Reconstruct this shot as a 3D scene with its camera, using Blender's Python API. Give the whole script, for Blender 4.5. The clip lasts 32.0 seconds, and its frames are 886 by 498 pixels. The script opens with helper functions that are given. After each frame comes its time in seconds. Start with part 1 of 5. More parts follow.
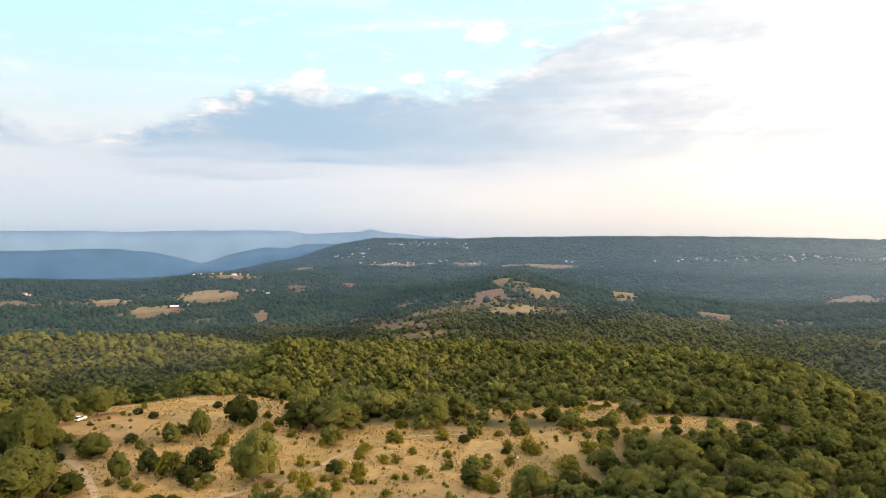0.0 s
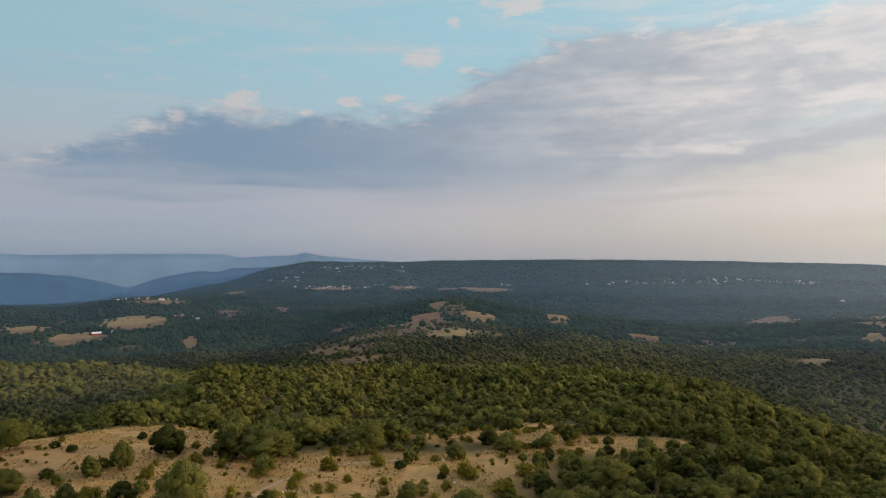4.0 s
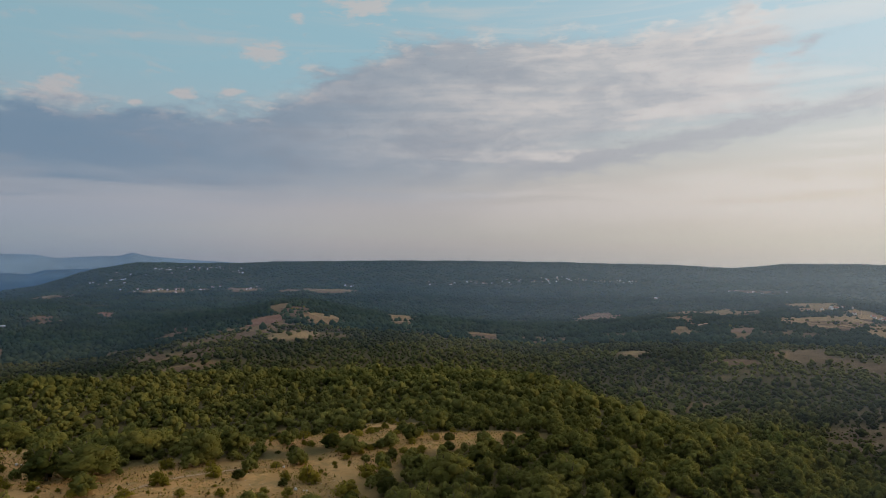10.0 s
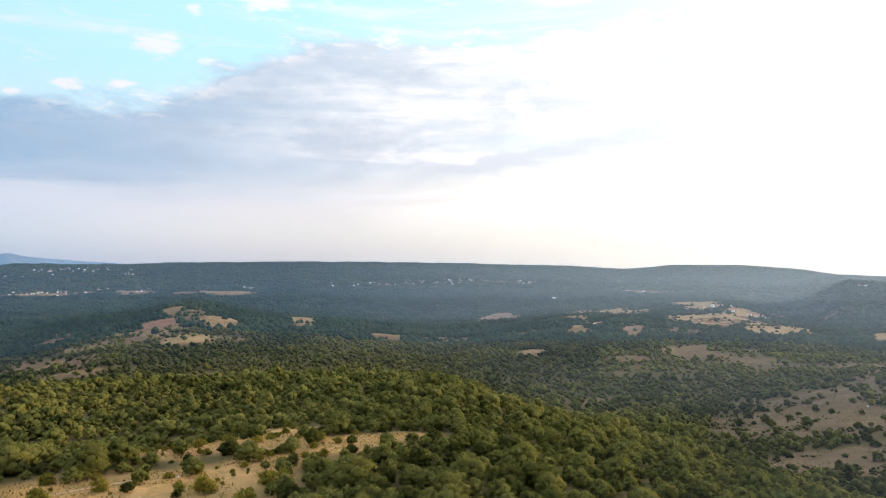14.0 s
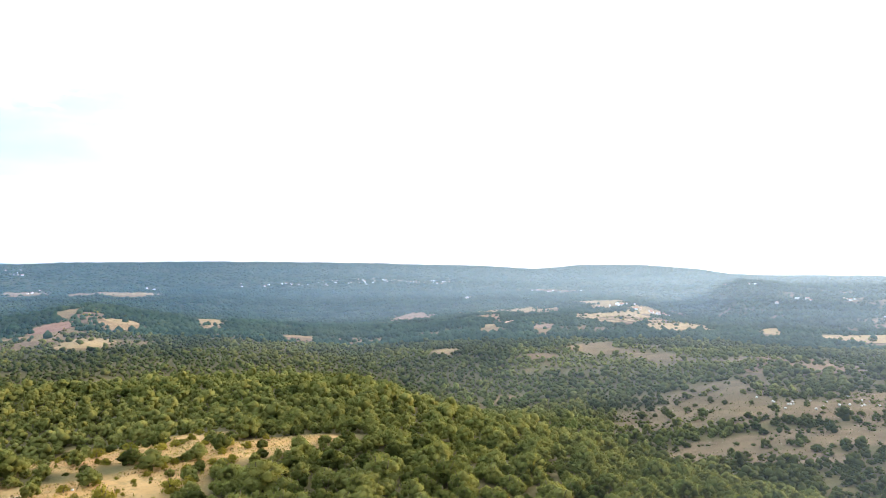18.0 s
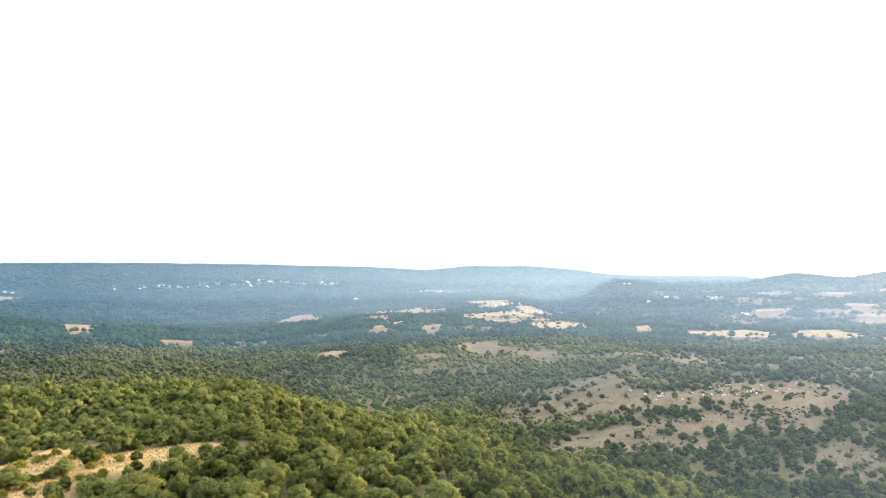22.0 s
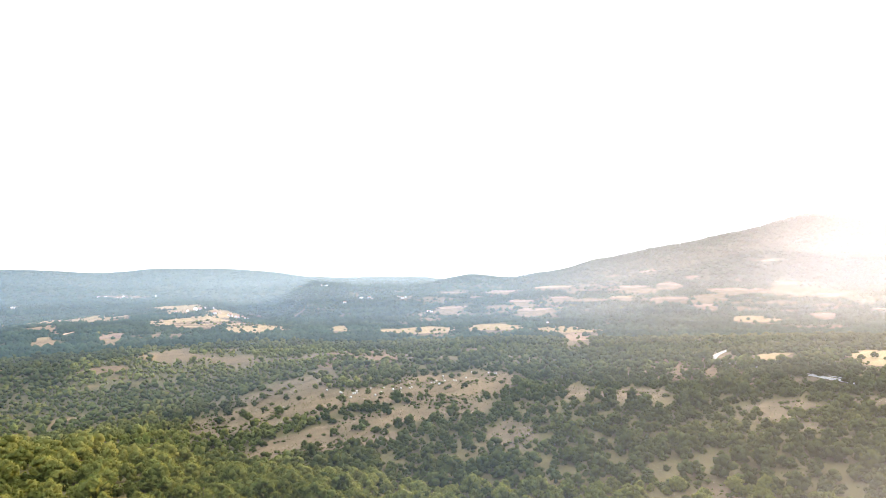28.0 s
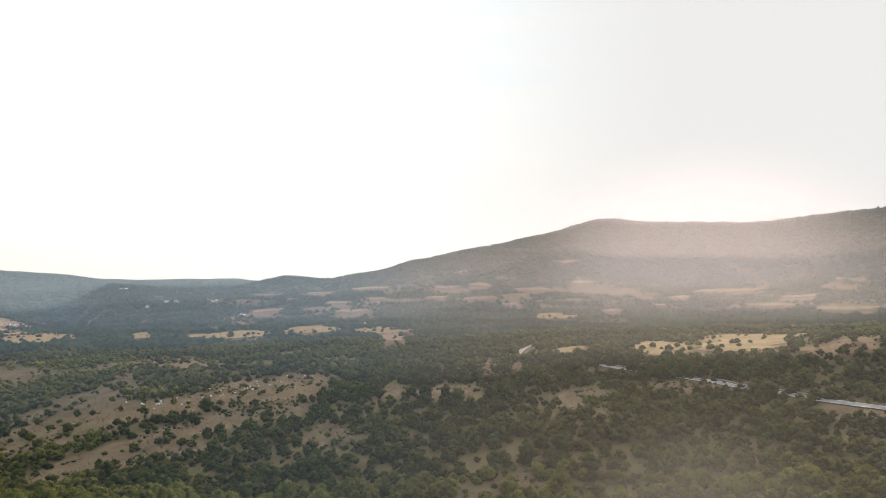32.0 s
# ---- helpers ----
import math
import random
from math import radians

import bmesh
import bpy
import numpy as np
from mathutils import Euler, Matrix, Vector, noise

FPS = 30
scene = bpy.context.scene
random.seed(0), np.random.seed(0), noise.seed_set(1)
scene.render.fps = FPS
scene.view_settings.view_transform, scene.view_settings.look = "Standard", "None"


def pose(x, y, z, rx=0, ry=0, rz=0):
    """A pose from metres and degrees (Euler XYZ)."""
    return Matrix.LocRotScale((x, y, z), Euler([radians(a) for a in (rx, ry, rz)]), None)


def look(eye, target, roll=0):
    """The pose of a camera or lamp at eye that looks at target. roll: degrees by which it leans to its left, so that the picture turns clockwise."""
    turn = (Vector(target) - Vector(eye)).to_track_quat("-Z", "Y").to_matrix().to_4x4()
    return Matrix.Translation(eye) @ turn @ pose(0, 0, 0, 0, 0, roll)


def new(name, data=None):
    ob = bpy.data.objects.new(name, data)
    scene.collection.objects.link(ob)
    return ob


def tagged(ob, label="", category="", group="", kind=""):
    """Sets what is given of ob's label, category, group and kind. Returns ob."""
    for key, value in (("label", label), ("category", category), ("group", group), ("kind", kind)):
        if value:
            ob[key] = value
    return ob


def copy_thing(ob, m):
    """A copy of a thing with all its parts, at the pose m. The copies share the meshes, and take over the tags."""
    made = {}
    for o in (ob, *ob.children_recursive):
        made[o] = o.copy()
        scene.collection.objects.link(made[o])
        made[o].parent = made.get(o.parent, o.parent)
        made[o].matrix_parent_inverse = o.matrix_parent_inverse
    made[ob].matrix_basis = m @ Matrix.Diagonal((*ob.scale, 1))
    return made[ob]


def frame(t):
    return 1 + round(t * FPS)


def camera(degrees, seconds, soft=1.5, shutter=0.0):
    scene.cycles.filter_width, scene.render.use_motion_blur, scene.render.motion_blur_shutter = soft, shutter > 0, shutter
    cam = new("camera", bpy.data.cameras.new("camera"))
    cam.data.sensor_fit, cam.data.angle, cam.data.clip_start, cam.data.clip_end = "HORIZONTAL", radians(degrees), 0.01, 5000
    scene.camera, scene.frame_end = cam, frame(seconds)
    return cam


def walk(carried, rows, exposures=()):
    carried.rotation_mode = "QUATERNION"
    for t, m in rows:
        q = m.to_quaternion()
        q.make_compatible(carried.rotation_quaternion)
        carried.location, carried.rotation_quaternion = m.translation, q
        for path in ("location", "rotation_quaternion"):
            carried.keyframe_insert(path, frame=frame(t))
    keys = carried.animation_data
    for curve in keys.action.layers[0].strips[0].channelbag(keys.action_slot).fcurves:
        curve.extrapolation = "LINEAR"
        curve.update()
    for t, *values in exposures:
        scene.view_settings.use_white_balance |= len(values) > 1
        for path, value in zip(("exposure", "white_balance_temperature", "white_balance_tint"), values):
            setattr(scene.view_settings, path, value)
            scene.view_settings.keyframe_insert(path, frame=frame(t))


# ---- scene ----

# a drone that stands in the air and turns to the right over wooded hills at sunset
EYE = 60.0
cam = camera(65.85, 32.0, soft=0.5)
# seconds, degrees turned to the right, degrees of pitch
TURN = [(0, -0.00, -0.82), (0.5, 0.54, -0.82), (1, 1.21, -0.81), (1.5, 2.26, -0.82), (2, 3.36, -0.56), (2.5, 4.12, 0.40), (3, 4.71, 1.09), (3.5, 5.12, 1.11),
        (5.5, 6.63, 1.10), (6, 7.82, 1.09), (6.5, 9.11, 1.09), (7, 10.43, 1.09), (7.5, 11.39, 1.09), (8, 12.45, 1.09), (8.5, 13.79, 1.08), (9, 15.38, 1.08),
        (9.5, 16.82, 1.09), (10, 18.34, 1.09), (10.5, 19.71, 1.10), (11, 21.31, 1.10), (11.5, 22.99, 1.11), (12, 24.24, 1.13), (12.5, 24.98, 1.14), (13, 25.57, 1.12),
        (13.5, 26.02, 1.12), (14, 26.40, 1.12), (14.5, 27.17, 1.11)]
TURN += [(16.5, 29.76, 1.07), (17, 31.05, 1.06), (17.5, 32.41, 1.07), (18, 33.59, 1.07), (18.5, 34.57, 1.07), (19, 35.44, 1.06), (19.5, 36.14, 1.07), (20, 37.02, 1.08),
        (20.5, 38.14, 1.07), (21, 39.61, 1.09), (21.5, 41.19, 1.09), (22, 42.86, 1.09), (22.5, 44.46, 1.10), (23, 46.22, 1.10), (23.5, 47.74, 1.10), (24, 49.24, 1.10),
        (24.5, 50.53, 1.10)]
TURN += [(26.5, 58.09, 1.08), (27, 62.10, 1.08), (27.5, 65.19, 1.10), (28, 67.74, 1.10), (28.5, 69.95, 1.10), (29, 72.28, 1.09), (29.5, 74.59, 1.11), (30, 77.19, 1.12),
        (30.5, 79.32, 1.11), (31, 81.00, 1.13), (31.5, 82.18, 1.11), (32, 82.91, 1.08)]
walk(cam, [(t, pose(0, 0, EYE, 90 + p, 0.42, -a)) for t, a, p in TURN],
     exposures=[(0, 0.48, 7000, 10), (1, 0.05, 6800, 10), (2, -0.38, 6600, 10), (3, -0.6, 6500, 10), (6, -0.3, 6500, 10), (8, -0.28, 6400, 10), (9, -0.6, 6400, 10),
                (10, -0.82, 6400, 10), (12, -1.1, 6300, 10), (13, -0.28, 6300, 10), (14.5, 0.35, 6200, 10), (17, 1.05, 6000, 8), (20, 1.38, 5900, 6), (23, 1.5, 5900, 6), (26.5, 1.5, 6200, 9), (28, 1.45, 6300, 10), (30, 1.15, 6450, 10),
                (31, 0.85, 6550, 10), (32, 0.18, 6550, 10)])
# ---- light ----
SUN_AZ, SUN_EL = 103.5, 9.0          # degrees right of north (y), degrees up


def bearing(a):
    return math.sin(radians(a)), math.cos(radians(a))


sx, sy = bearing(SUN_AZ)
TO_SUN = Vector((sx * math.cos(radians(SUN_EL)), sy * math.cos(radians(SUN_EL)), math.sin(radians(SUN_EL))))
sun = new("sun", bpy.data.lights.new("sun", "SUN"))
sun.data.energy, sun.data.angle, sun.data.color = 5.0, radians(1.2), (1.0, 0.73, 0.44)
sun.matrix_world = look((0, 0, 900), Vector((0, 0, 900)) - TO_SUN)


class Nodes:
    """A small hand for node trees."""

    def __init__(self, tree):
        self.tree, self.links = tree, tree.links
        tree.nodes.clear()

    def add(self, kind, *sources, **settings):
        n = self.tree.nodes.new(kind)
        for key, value in settings.items():
            setattr(n, key, value)
        for k, s in enumerate(sources):
            self.put(n.inputs[k], s)
        return n

    def put(self, socket, s):
        if s is None:
            return
        if hasattr(s, "outputs"):
            s = s.outputs[0]
        if hasattr(s, "is_output"):
            self.links.new(s, socket)
        else:
            socket.default_value = s

    def math(self, op, a, b=None, c=None, clamp=False):
        return self.add("ShaderNodeMath", a, b, c, operation=op, use_clamp=clamp)

    def span(self, v, a, b, c=0.0, d=1.0):
        return self.add("ShaderNodeMapRange", v, a, b, c, d, interpolation_type="SMOOTHSTEP")

    def mix(self, f, a, b, blend="MIX"):
        n = self.tree.nodes.new("ShaderNodeMix")
        n.data_type, n.blend_type = "RGBA", blend
        for s, v in ((n.inputs[0], f), (n.inputs[6], a), (n.inputs[7], b)):
            self.put(s, (*v, 1) if isinstance(v, tuple) and len(v) == 3 else v)
        return n.outputs[2]

    def noise(self, vector, scale, detail=3.0, rough=0.55, dist=0.0):
        n = self.tree.nodes.new("ShaderNodeTexNoise")
        self.put(n.inputs["Vector"], vector)
        n.inputs["Scale"].default_value, n.inputs["Detail"].default_value = scale, detail
        n.inputs["Roughness"].default_value, n.inputs["Distortion"].default_value = rough, dist
        return n.outputs[0]


def make_world():
    world = bpy.data.worlds.new("sky")
    scene.world = world
    world.use_nodes = True
    N = Nodes(world.node_tree)
    sky = N.add("ShaderNodeTexSky", sky_type="NISHITA", sun_disc=False, sun_elevation=radians(SUN_EL), sun_rotation=radians(SUN_AZ),
                air_density=1.2, dust_density=2.5, ozone_density=1.5)
    d = N.add("ShaderNodeTexCoord").outputs["Generated"]
    xyz = N.add("ShaderNodeSeparateXYZ", d)
    X, Y, Z = xyz.outputs
    el = N.math("DEGREES", N.math("ARCSINE", Z))
    az = N.math("DEGREES", N.math("ARCTAN2", X, Y))
    dot = N.add("ShaderNodeVectorMath", d, tuple(TO_SUN), operation="DOT_PRODUCT").outputs["Value"]
    # clear air: blue overhead, lilac and peach near the horizon, white towards the sun
    up = N.span(el, 4.0, 17.0)
    far = N.mix(up, (0.58, 0.56, 0.585), (0.38, 0.64, 0.75))
    near = N.mix(up, (0.75, 0.65, 0.53), (0.47, 0.69, 0.80))
    air = N.mix(N.span(dot, -0.25, 0.75), far, near)
    north = N.math("MULTIPLY", N.span(el, 11.0, 0.0), N.span(dot, -0.02, -0.5))
    air = N.mix(north, air, (0.41, 0.48, 0.60))
    air = N.mix(N.math("MULTIPLY", N.span(az, 12.0, -30.0), 0.2), air, (0.16, 0.26, 0.34))
    # clouds: a long bank that climbs towards the sun's side, puffs on its crest, a thin streak below its end
    def step(v, a, b, k):
        return N.math("MULTIPLY", N.span(v, a, b), k)

    flat = N.add("ShaderNodeCombineXYZ", N.math("MULTIPLY", az, 0.055), N.math("MULTIPLY", el, 0.15), 0.0)
    puff = N.noise(flat, 2.4, 8.0, 0.60, 0.25)
    fine = N.noise(flat, 6.0, 7.0, 0.62, 0.2)
    streak = N.noise(N.add("ShaderNodeCombineXYZ", N.math("MULTIPLY", az, 0.022), N.math("MULTIPLY", el, 0.22), 3.0), 2.2, 6.0, 0.55, 0.5)
    wave = N.math("ADD", N.math("MULTIPLY", N.math("SUBTRACT", puff, 0.5), 7.0), N.math("MULTIPLY", N.math("SUBTRACT", fine, 0.5), 3.4))
    top = N.math("ADD", 8.6, N.math("ADD", step(az, -28.0, -13.0, 4.2), step(az, 0.0, 17.0, 6.0)))
    foot = N.math("ADD", 6.6, N.math("ADD", step(az, -8.0, 6.0, -0.8), step(az, 16.0, 42.0, 5.2)))
    under = N.math("ADD", N.math("SUBTRACT", top, el), wave)
    over = N.math("ADD", N.math("SUBTRACT", el, foot), N.math("MULTIPLY", N.math("SUBTRACT", streak, 0.5), 9.0))
    close = N.span(N.math("ADD", az, N.math("MULTIPLY", N.math("SUBTRACT", fine, 0.5), 22.0)), 47.5, 42.0)
    bank = N.math("MULTIPLY", N.math("MULTIPLY", N.span(under, -0.4, 2.0), N.span(over, -2.0, 2.2)), close)
    lit = N.math("MULTIPLY", N.span(under, 3.0, 0.8), N.span(fine, 0.47, 0.66))
    grey = N.mix(N.span(az, -12.0, 36.0), (0.19, 0.31, 0.45), (0.55, 0.56, 0.59))
    light = N.mix(N.span(az, -10.0, 30.0), (0.31, 0.40, 0.52), (0.96, 0.87, 0.81))
    grey = N.mix(N.math("MULTIPLY", N.span(N.math("MULTIPLY_ADD", streak, 0.7, N.math("MULTIPLY", fine, 0.3)), 0.42, 0.64), N.span(az, -16.0, 30.0, 0.12, 0.6)), grey, light)
    grey = N.mix(N.math("MULTIPLY", N.span(puff, 0.54, 0.36), 0.4), grey, (0.28, 0.33, 0.42))
    white = N.mix(N.span(dot, -0.3, 0.5), (0.70, 0.63, 0.62), (0.92, 0.84, 0.78))
    body = N.mix(lit, grey, white)
    soft = N.math("MULTIPLY", N.span(streak, 0.46, 0.64), N.span(el, 0.5, 5.0))
    air = N.mix(N.math("MULTIPLY", soft, N.span(dot, -0.7, 0.3, 0.12, 0.4)), air, white)
    for ba, be, bw, bh in ((-2.5, 13.3, 1.5, 0.6), (0.9, 13.5, 1.3, 0.5), (-5.9, 12.3, 0.9, 0.3), (-11.0, 12.6, 3.0, 1.5), (3.2, 16.7, 2.4, 1.1), (11.7, 20.4, 3.2, 1.2), (6.5, 19.3, 0.9, 0.7), (43.3, 18.5, 2.6, 0.9), (56.1, 10.7, 5.5, 1.7)):
        u, v = (N.math("DIVIDE", N.math("SUBTRACT", q, c), w) for q, c, w in ((az, ba, bw), (el, be, bh)))
        gap = N.math("SQRT", N.math("ADD", N.math("MULTIPLY", u, u), N.math("MULTIPLY", v, v)))
        air = N.mix(N.math("MULTIPLY", N.span(N.math("MULTIPLY_ADD", N.math("SUBTRACT", fine, 0.5), 3.6, gap), 0.95, 0.20), 0.72), air, white)
    heap = N.math("MULTIPLY", N.math("MULTIPLY", N.span(N.math("ADD", fine, N.math("MULTIPLY", puff, 0.6)), 0.86, 0.97), N.span(under, -0.2, -1.0)), N.span(under, -9.0, -3.0))
    air = N.mix(N.math("MULTIPLY", heap, 0.22), air, white)
    air = N.mix(N.math("MULTIPLY", bank, 0.94), air, body)
    mid = N.math("ABSOLUTE", N.math("ADD", N.math("SUBTRACT", el, N.math("MULTIPLY_ADD", az, 0.15, 3.6)), N.math("MULTIPLY", N.math("SUBTRACT", fine, 0.5), 3.0)))
    thin = N.math("MULTIPLY", N.span(mid, 1.3, 0.2), N.math("MULTIPLY", N.span(az, 20.0, 28.0), N.span(az, 56.0, 50.0)))
    air = N.mix(N.math("MULTIPLY", thin, 0.8), air, (0.44, 0.46, 0.51))
    # above the view the sky is brightened as added fill light, in cloudy noise
    fill_above = N.math("MULTIPLY", N.span(el, 25.0, 48.0), N.span(N.noise(d, 2.2, 4.0), 0.15, 0.6))
    air = N.mix(fill_above, air, (1.18, 1.12, 1.08))
    # brighter air on the sun's side, an even white haze about the sun itself
    glow = N.math("MULTIPLY", N.math("POWER", N.math("MAXIMUM", dot, 0.0), 1.7), 0.62)
    air = N.mix(1.0, air, N.mix(glow, (0, 0, 0), (1.0, 0.94, 0.86)), "ADD")
    hazy = (0.60, 0.595, 0.585)
    air = N.mix(N.math("MULTIPLY", N.math("MULTIPLY", N.span(az, 44.0, 104.0), N.span(az, 175.0, 130.0)), N.span(el, 60.0, 26.0)), air, hazy)
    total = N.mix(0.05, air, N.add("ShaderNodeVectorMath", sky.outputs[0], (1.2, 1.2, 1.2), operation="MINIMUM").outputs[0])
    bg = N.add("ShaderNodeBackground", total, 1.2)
    N.add("ShaderNodeOutputWorld", bg)


make_world()


# ---- materials ----
def material(name):
    mat = bpy.data.materials.new(name)
    mat.use_nodes = True
    return mat, Nodes(mat.node_tree)


def finish(N, colour, rough=0.8, bump=None, depth=0.1, strength=0.6, metal=0.0, extra=None, gloss=0.25):
    b = N.tree.nodes.new("ShaderNodeBsdfPrincipled")
    N.put(b.inputs["Base Color"], (*colour, 1) if isinstance(colour, tuple) else colour)
    N.put(b.inputs["Roughness"], rough)
    N.put(b.inputs["Metallic"], metal)
    b.inputs["Specular IOR Level"].default_value = gloss
    if bump is not None:
        n = N.tree.nodes.new("ShaderNodeBump")
        n.inputs["Strength"].default_value, n.inputs["Distance"].default_value = strength, depth
        N.put(n.inputs["Height"], bump)
        N.links.new(n.outputs[0], b.inputs["Normal"])
    out = b.outputs[0]
    if extra is not None:
        out = N.add("ShaderNodeMixShader", extra[0], out, extra[1]).outputs[0]
    N.add("ShaderNodeOutputMaterial", out)


def leaf_material(name, dark, light, dry):
    """Leaves: each clump varies, each tree varies, some branches are dry; light shines through a little."""
    mat, N = material(name)
    g = N.add("ShaderNodeNewGeometry")
    place = g.outputs["Position"]
    tree = N.math("FRACT", N.math("ADD", N.add("ShaderNodeAttribute", attribute_name="tint").outputs["Fac"], N.add("ShaderNodeObjectInfo").outputs["Random"]))
    tree = N.math("MULTIPLY_ADD", tree, 0.7, N.math("MULTIPLY", N.noise(place, 0.3, 2.0), 0.4))
    stand = N.span(N.noise(place, 0.013, 2.0), 0.4, 0.62)
    c = N.mix(tree, dark, light)
    c = N.mix(N.math("MULTIPLY", g.outputs["Random Per Island"], 0.12), c, light)
    # dark blotches paint in the shaded crevices between leaf clumps
    c = N.mix(N.math("MULTIPLY", N.span(N.noise(place, 0.8, 2.0), 0.54, 0.40), 0.3), c, dark)
    c = N.mix(N.math("MULTIPLY", N.span(N.noise(place, 0.004, 3.0), 0.42, 0.60), 0.2), c, dry)
    c = N.mix(N.math("MULTIPLY", N.span(N.noise(place, 0.17, 2.0), 0.60, 0.75), 0.25), c, dry)
    c = N.mix(N.math("MULTIPLY", stand, 0.45), c, N.mix(0.5, dark, light, "MULTIPLY"))
    c = N.mix(N.math("MULTIPLY", stand, 0.25), c, dark)
    shine = N.add("ShaderNodeBsdfTranslucent", N.mix(1.0, c, (1.35, 1.35, 1.0), "MULTIPLY"))
    finish(N, c, 0.85, N.noise(place, 1.2, 4.0, 0.75), 0.9, 0.75, extra=(0.42, shine.outputs[0]), gloss=0.03)
    return mat


LEAF_OAK = leaf_material("oak_leaves", (0.114, 0.129, 0.038), (0.218, 0.214, 0.062), (0.217, 0.179, 0.056))
# two dimmer copies of the oak leaves: valley shade put into the colour
LEAF_SHADED = leaf_material("shaded_leaves", (0.055, 0.072, 0.024), (0.126, 0.134, 0.040), (0.149, 0.116, 0.040))
LEAF_VALLEY = leaf_material("valley_leaves", (0.068, 0.087, 0.026), (0.152, 0.159, 0.043), (0.174, 0.141, 0.045))
# darker and bluer: distance haze is put into this leaf colour
LEAF_FAR = leaf_material("hazy_far_leaves", (0.030, 0.058, 0.034), (0.062, 0.096, 0.050), (0.10, 0.095, 0.048))
LEAF_BUSH = leaf_material("bush_leaves", (0.117, 0.118, 0.019), (0.286, 0.247, 0.041), (0.307, 0.213, 0.050))
LEAF_DARK = leaf_material("holm_leaves", (0.047, 0.060, 0.017), (0.100, 0.111, 0.029), (0.133, 0.102, 0.031))

LEAF_PALE = leaf_material("willow_leaves", (0.153, 0.184, 0.056), (0.245, 0.272, 0.083), (0.256, 0.242, 0.083))


def ground_material():
    """Dry grass and red earth with stones; leaf litter where the wood is closed (attribute 'wood')."""
    mat, N = material("dry_ground")
    place = N.add("ShaderNodeNewGeometry").outputs["Position"]
    wood = N.add("ShaderNodeAttribute", attribute_name="wood").outputs["Fac"]
    big, mid, fine = N.noise(place, 0.012, 4.0), N.noise(place, 0.07, 4.0, 0.6), N.noise(place, 0.9, 3.0, 0.65)
    c = N.mix(N.span(mid, 0.36, 0.64), (0.335, 0.200, 0.082), (0.415, 0.255, 0.112))
    c = N.mix(N.span(big, 0.52, 0.68), c, (0.36, 0.195, 0.100))
    c = N.mix(N.math("MULTIPLY", N.span(fine, 0.50, 0.72), 0.6), c, (0.25, 0.178, 0.080))
    c = N.mix(N.math("MULTIPLY", N.span(N.noise(place, 0.22, 4.0, 0.7), 0.46, 0.64), 0.75), c, (0.230, 0.166, 0.070))
    c = N.mix(N.math("MULTIPLY", N.span(N.noise(place, 0.03, 3.0), 0.50, 0.64), 0.5), c, (0.245, 0.175, 0.080))
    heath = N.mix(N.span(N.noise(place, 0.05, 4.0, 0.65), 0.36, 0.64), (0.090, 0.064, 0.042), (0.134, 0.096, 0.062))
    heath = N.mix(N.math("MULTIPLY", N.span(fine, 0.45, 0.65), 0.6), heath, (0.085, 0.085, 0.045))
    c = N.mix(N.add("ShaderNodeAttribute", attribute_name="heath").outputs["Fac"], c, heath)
    stones = N.tree.nodes.new("ShaderNodeTexVoronoi")
    stones.inputs["Scale"].default_value = 0.7
    N.put(stones.inputs["Vector"], place)
    c = N.mix(N.math("MULTIPLY", N.span(stones.outputs["Distance"], 0.17, 0.10), N.span(mid, 0.5, 0.6)), c, (0.46, 0.42, 0.37))
    litter = N.mix(fine, (0.045, 0.045, 0.018), (0.12, 0.095, 0.045))
    # far tree cover as flat colour, darkened for the shade among crowns
    canopy = N.mix(N.span(N.noise(place, 0.09, 3.0, 0.65), 0.36, 0.62), (0.022, 0.034, 0.017), (0.046, 0.060, 0.027))
    canopy = N.mix(N.span(N.noise(place, 0.005, 3.0), 0.42, 0.62), canopy, (0.055, 0.060, 0.029))
    litter = N.mix(N.add("ShaderNodeAttribute", attribute_name="canopy").outputs["Fac"], litter, canopy)
    c = N.mix(N.span(wood, 0.05, 0.7), c, litter)
    finish(N, c, 0.95, N.noise(place, 1.3, 4.0, 0.7), 0.5, 0.6, gloss=0.05)
    return mat


def plain(name, a, b, scale=1.0, rough=0.8, bump=0.05, metal=0.0):
    mat, N = material(name)
    place = N.add("ShaderNodeNewGeometry").outputs["Position"]
    c = N.mix(N.span(N.noise(place, scale, 4.0, 0.6), 0.35, 0.65), a, b)
    c = N.mix(N.math("MULTIPLY", N.noise(place, scale * 9, 2.0), 0.35), c, tuple(0.7 * v for v in a))
    finish(N, c, rough, N.noise(place, scale * 5, 3.0), bump, 0.4, metal, gloss=0.03 if rough > 0.9 else 0.25)
    return mat


GROUND = ground_material()
BARK = plain("bark", (0.10, 0.075, 0.05), (0.17, 0.135, 0.095), 3.0, 0.9, 0.03)


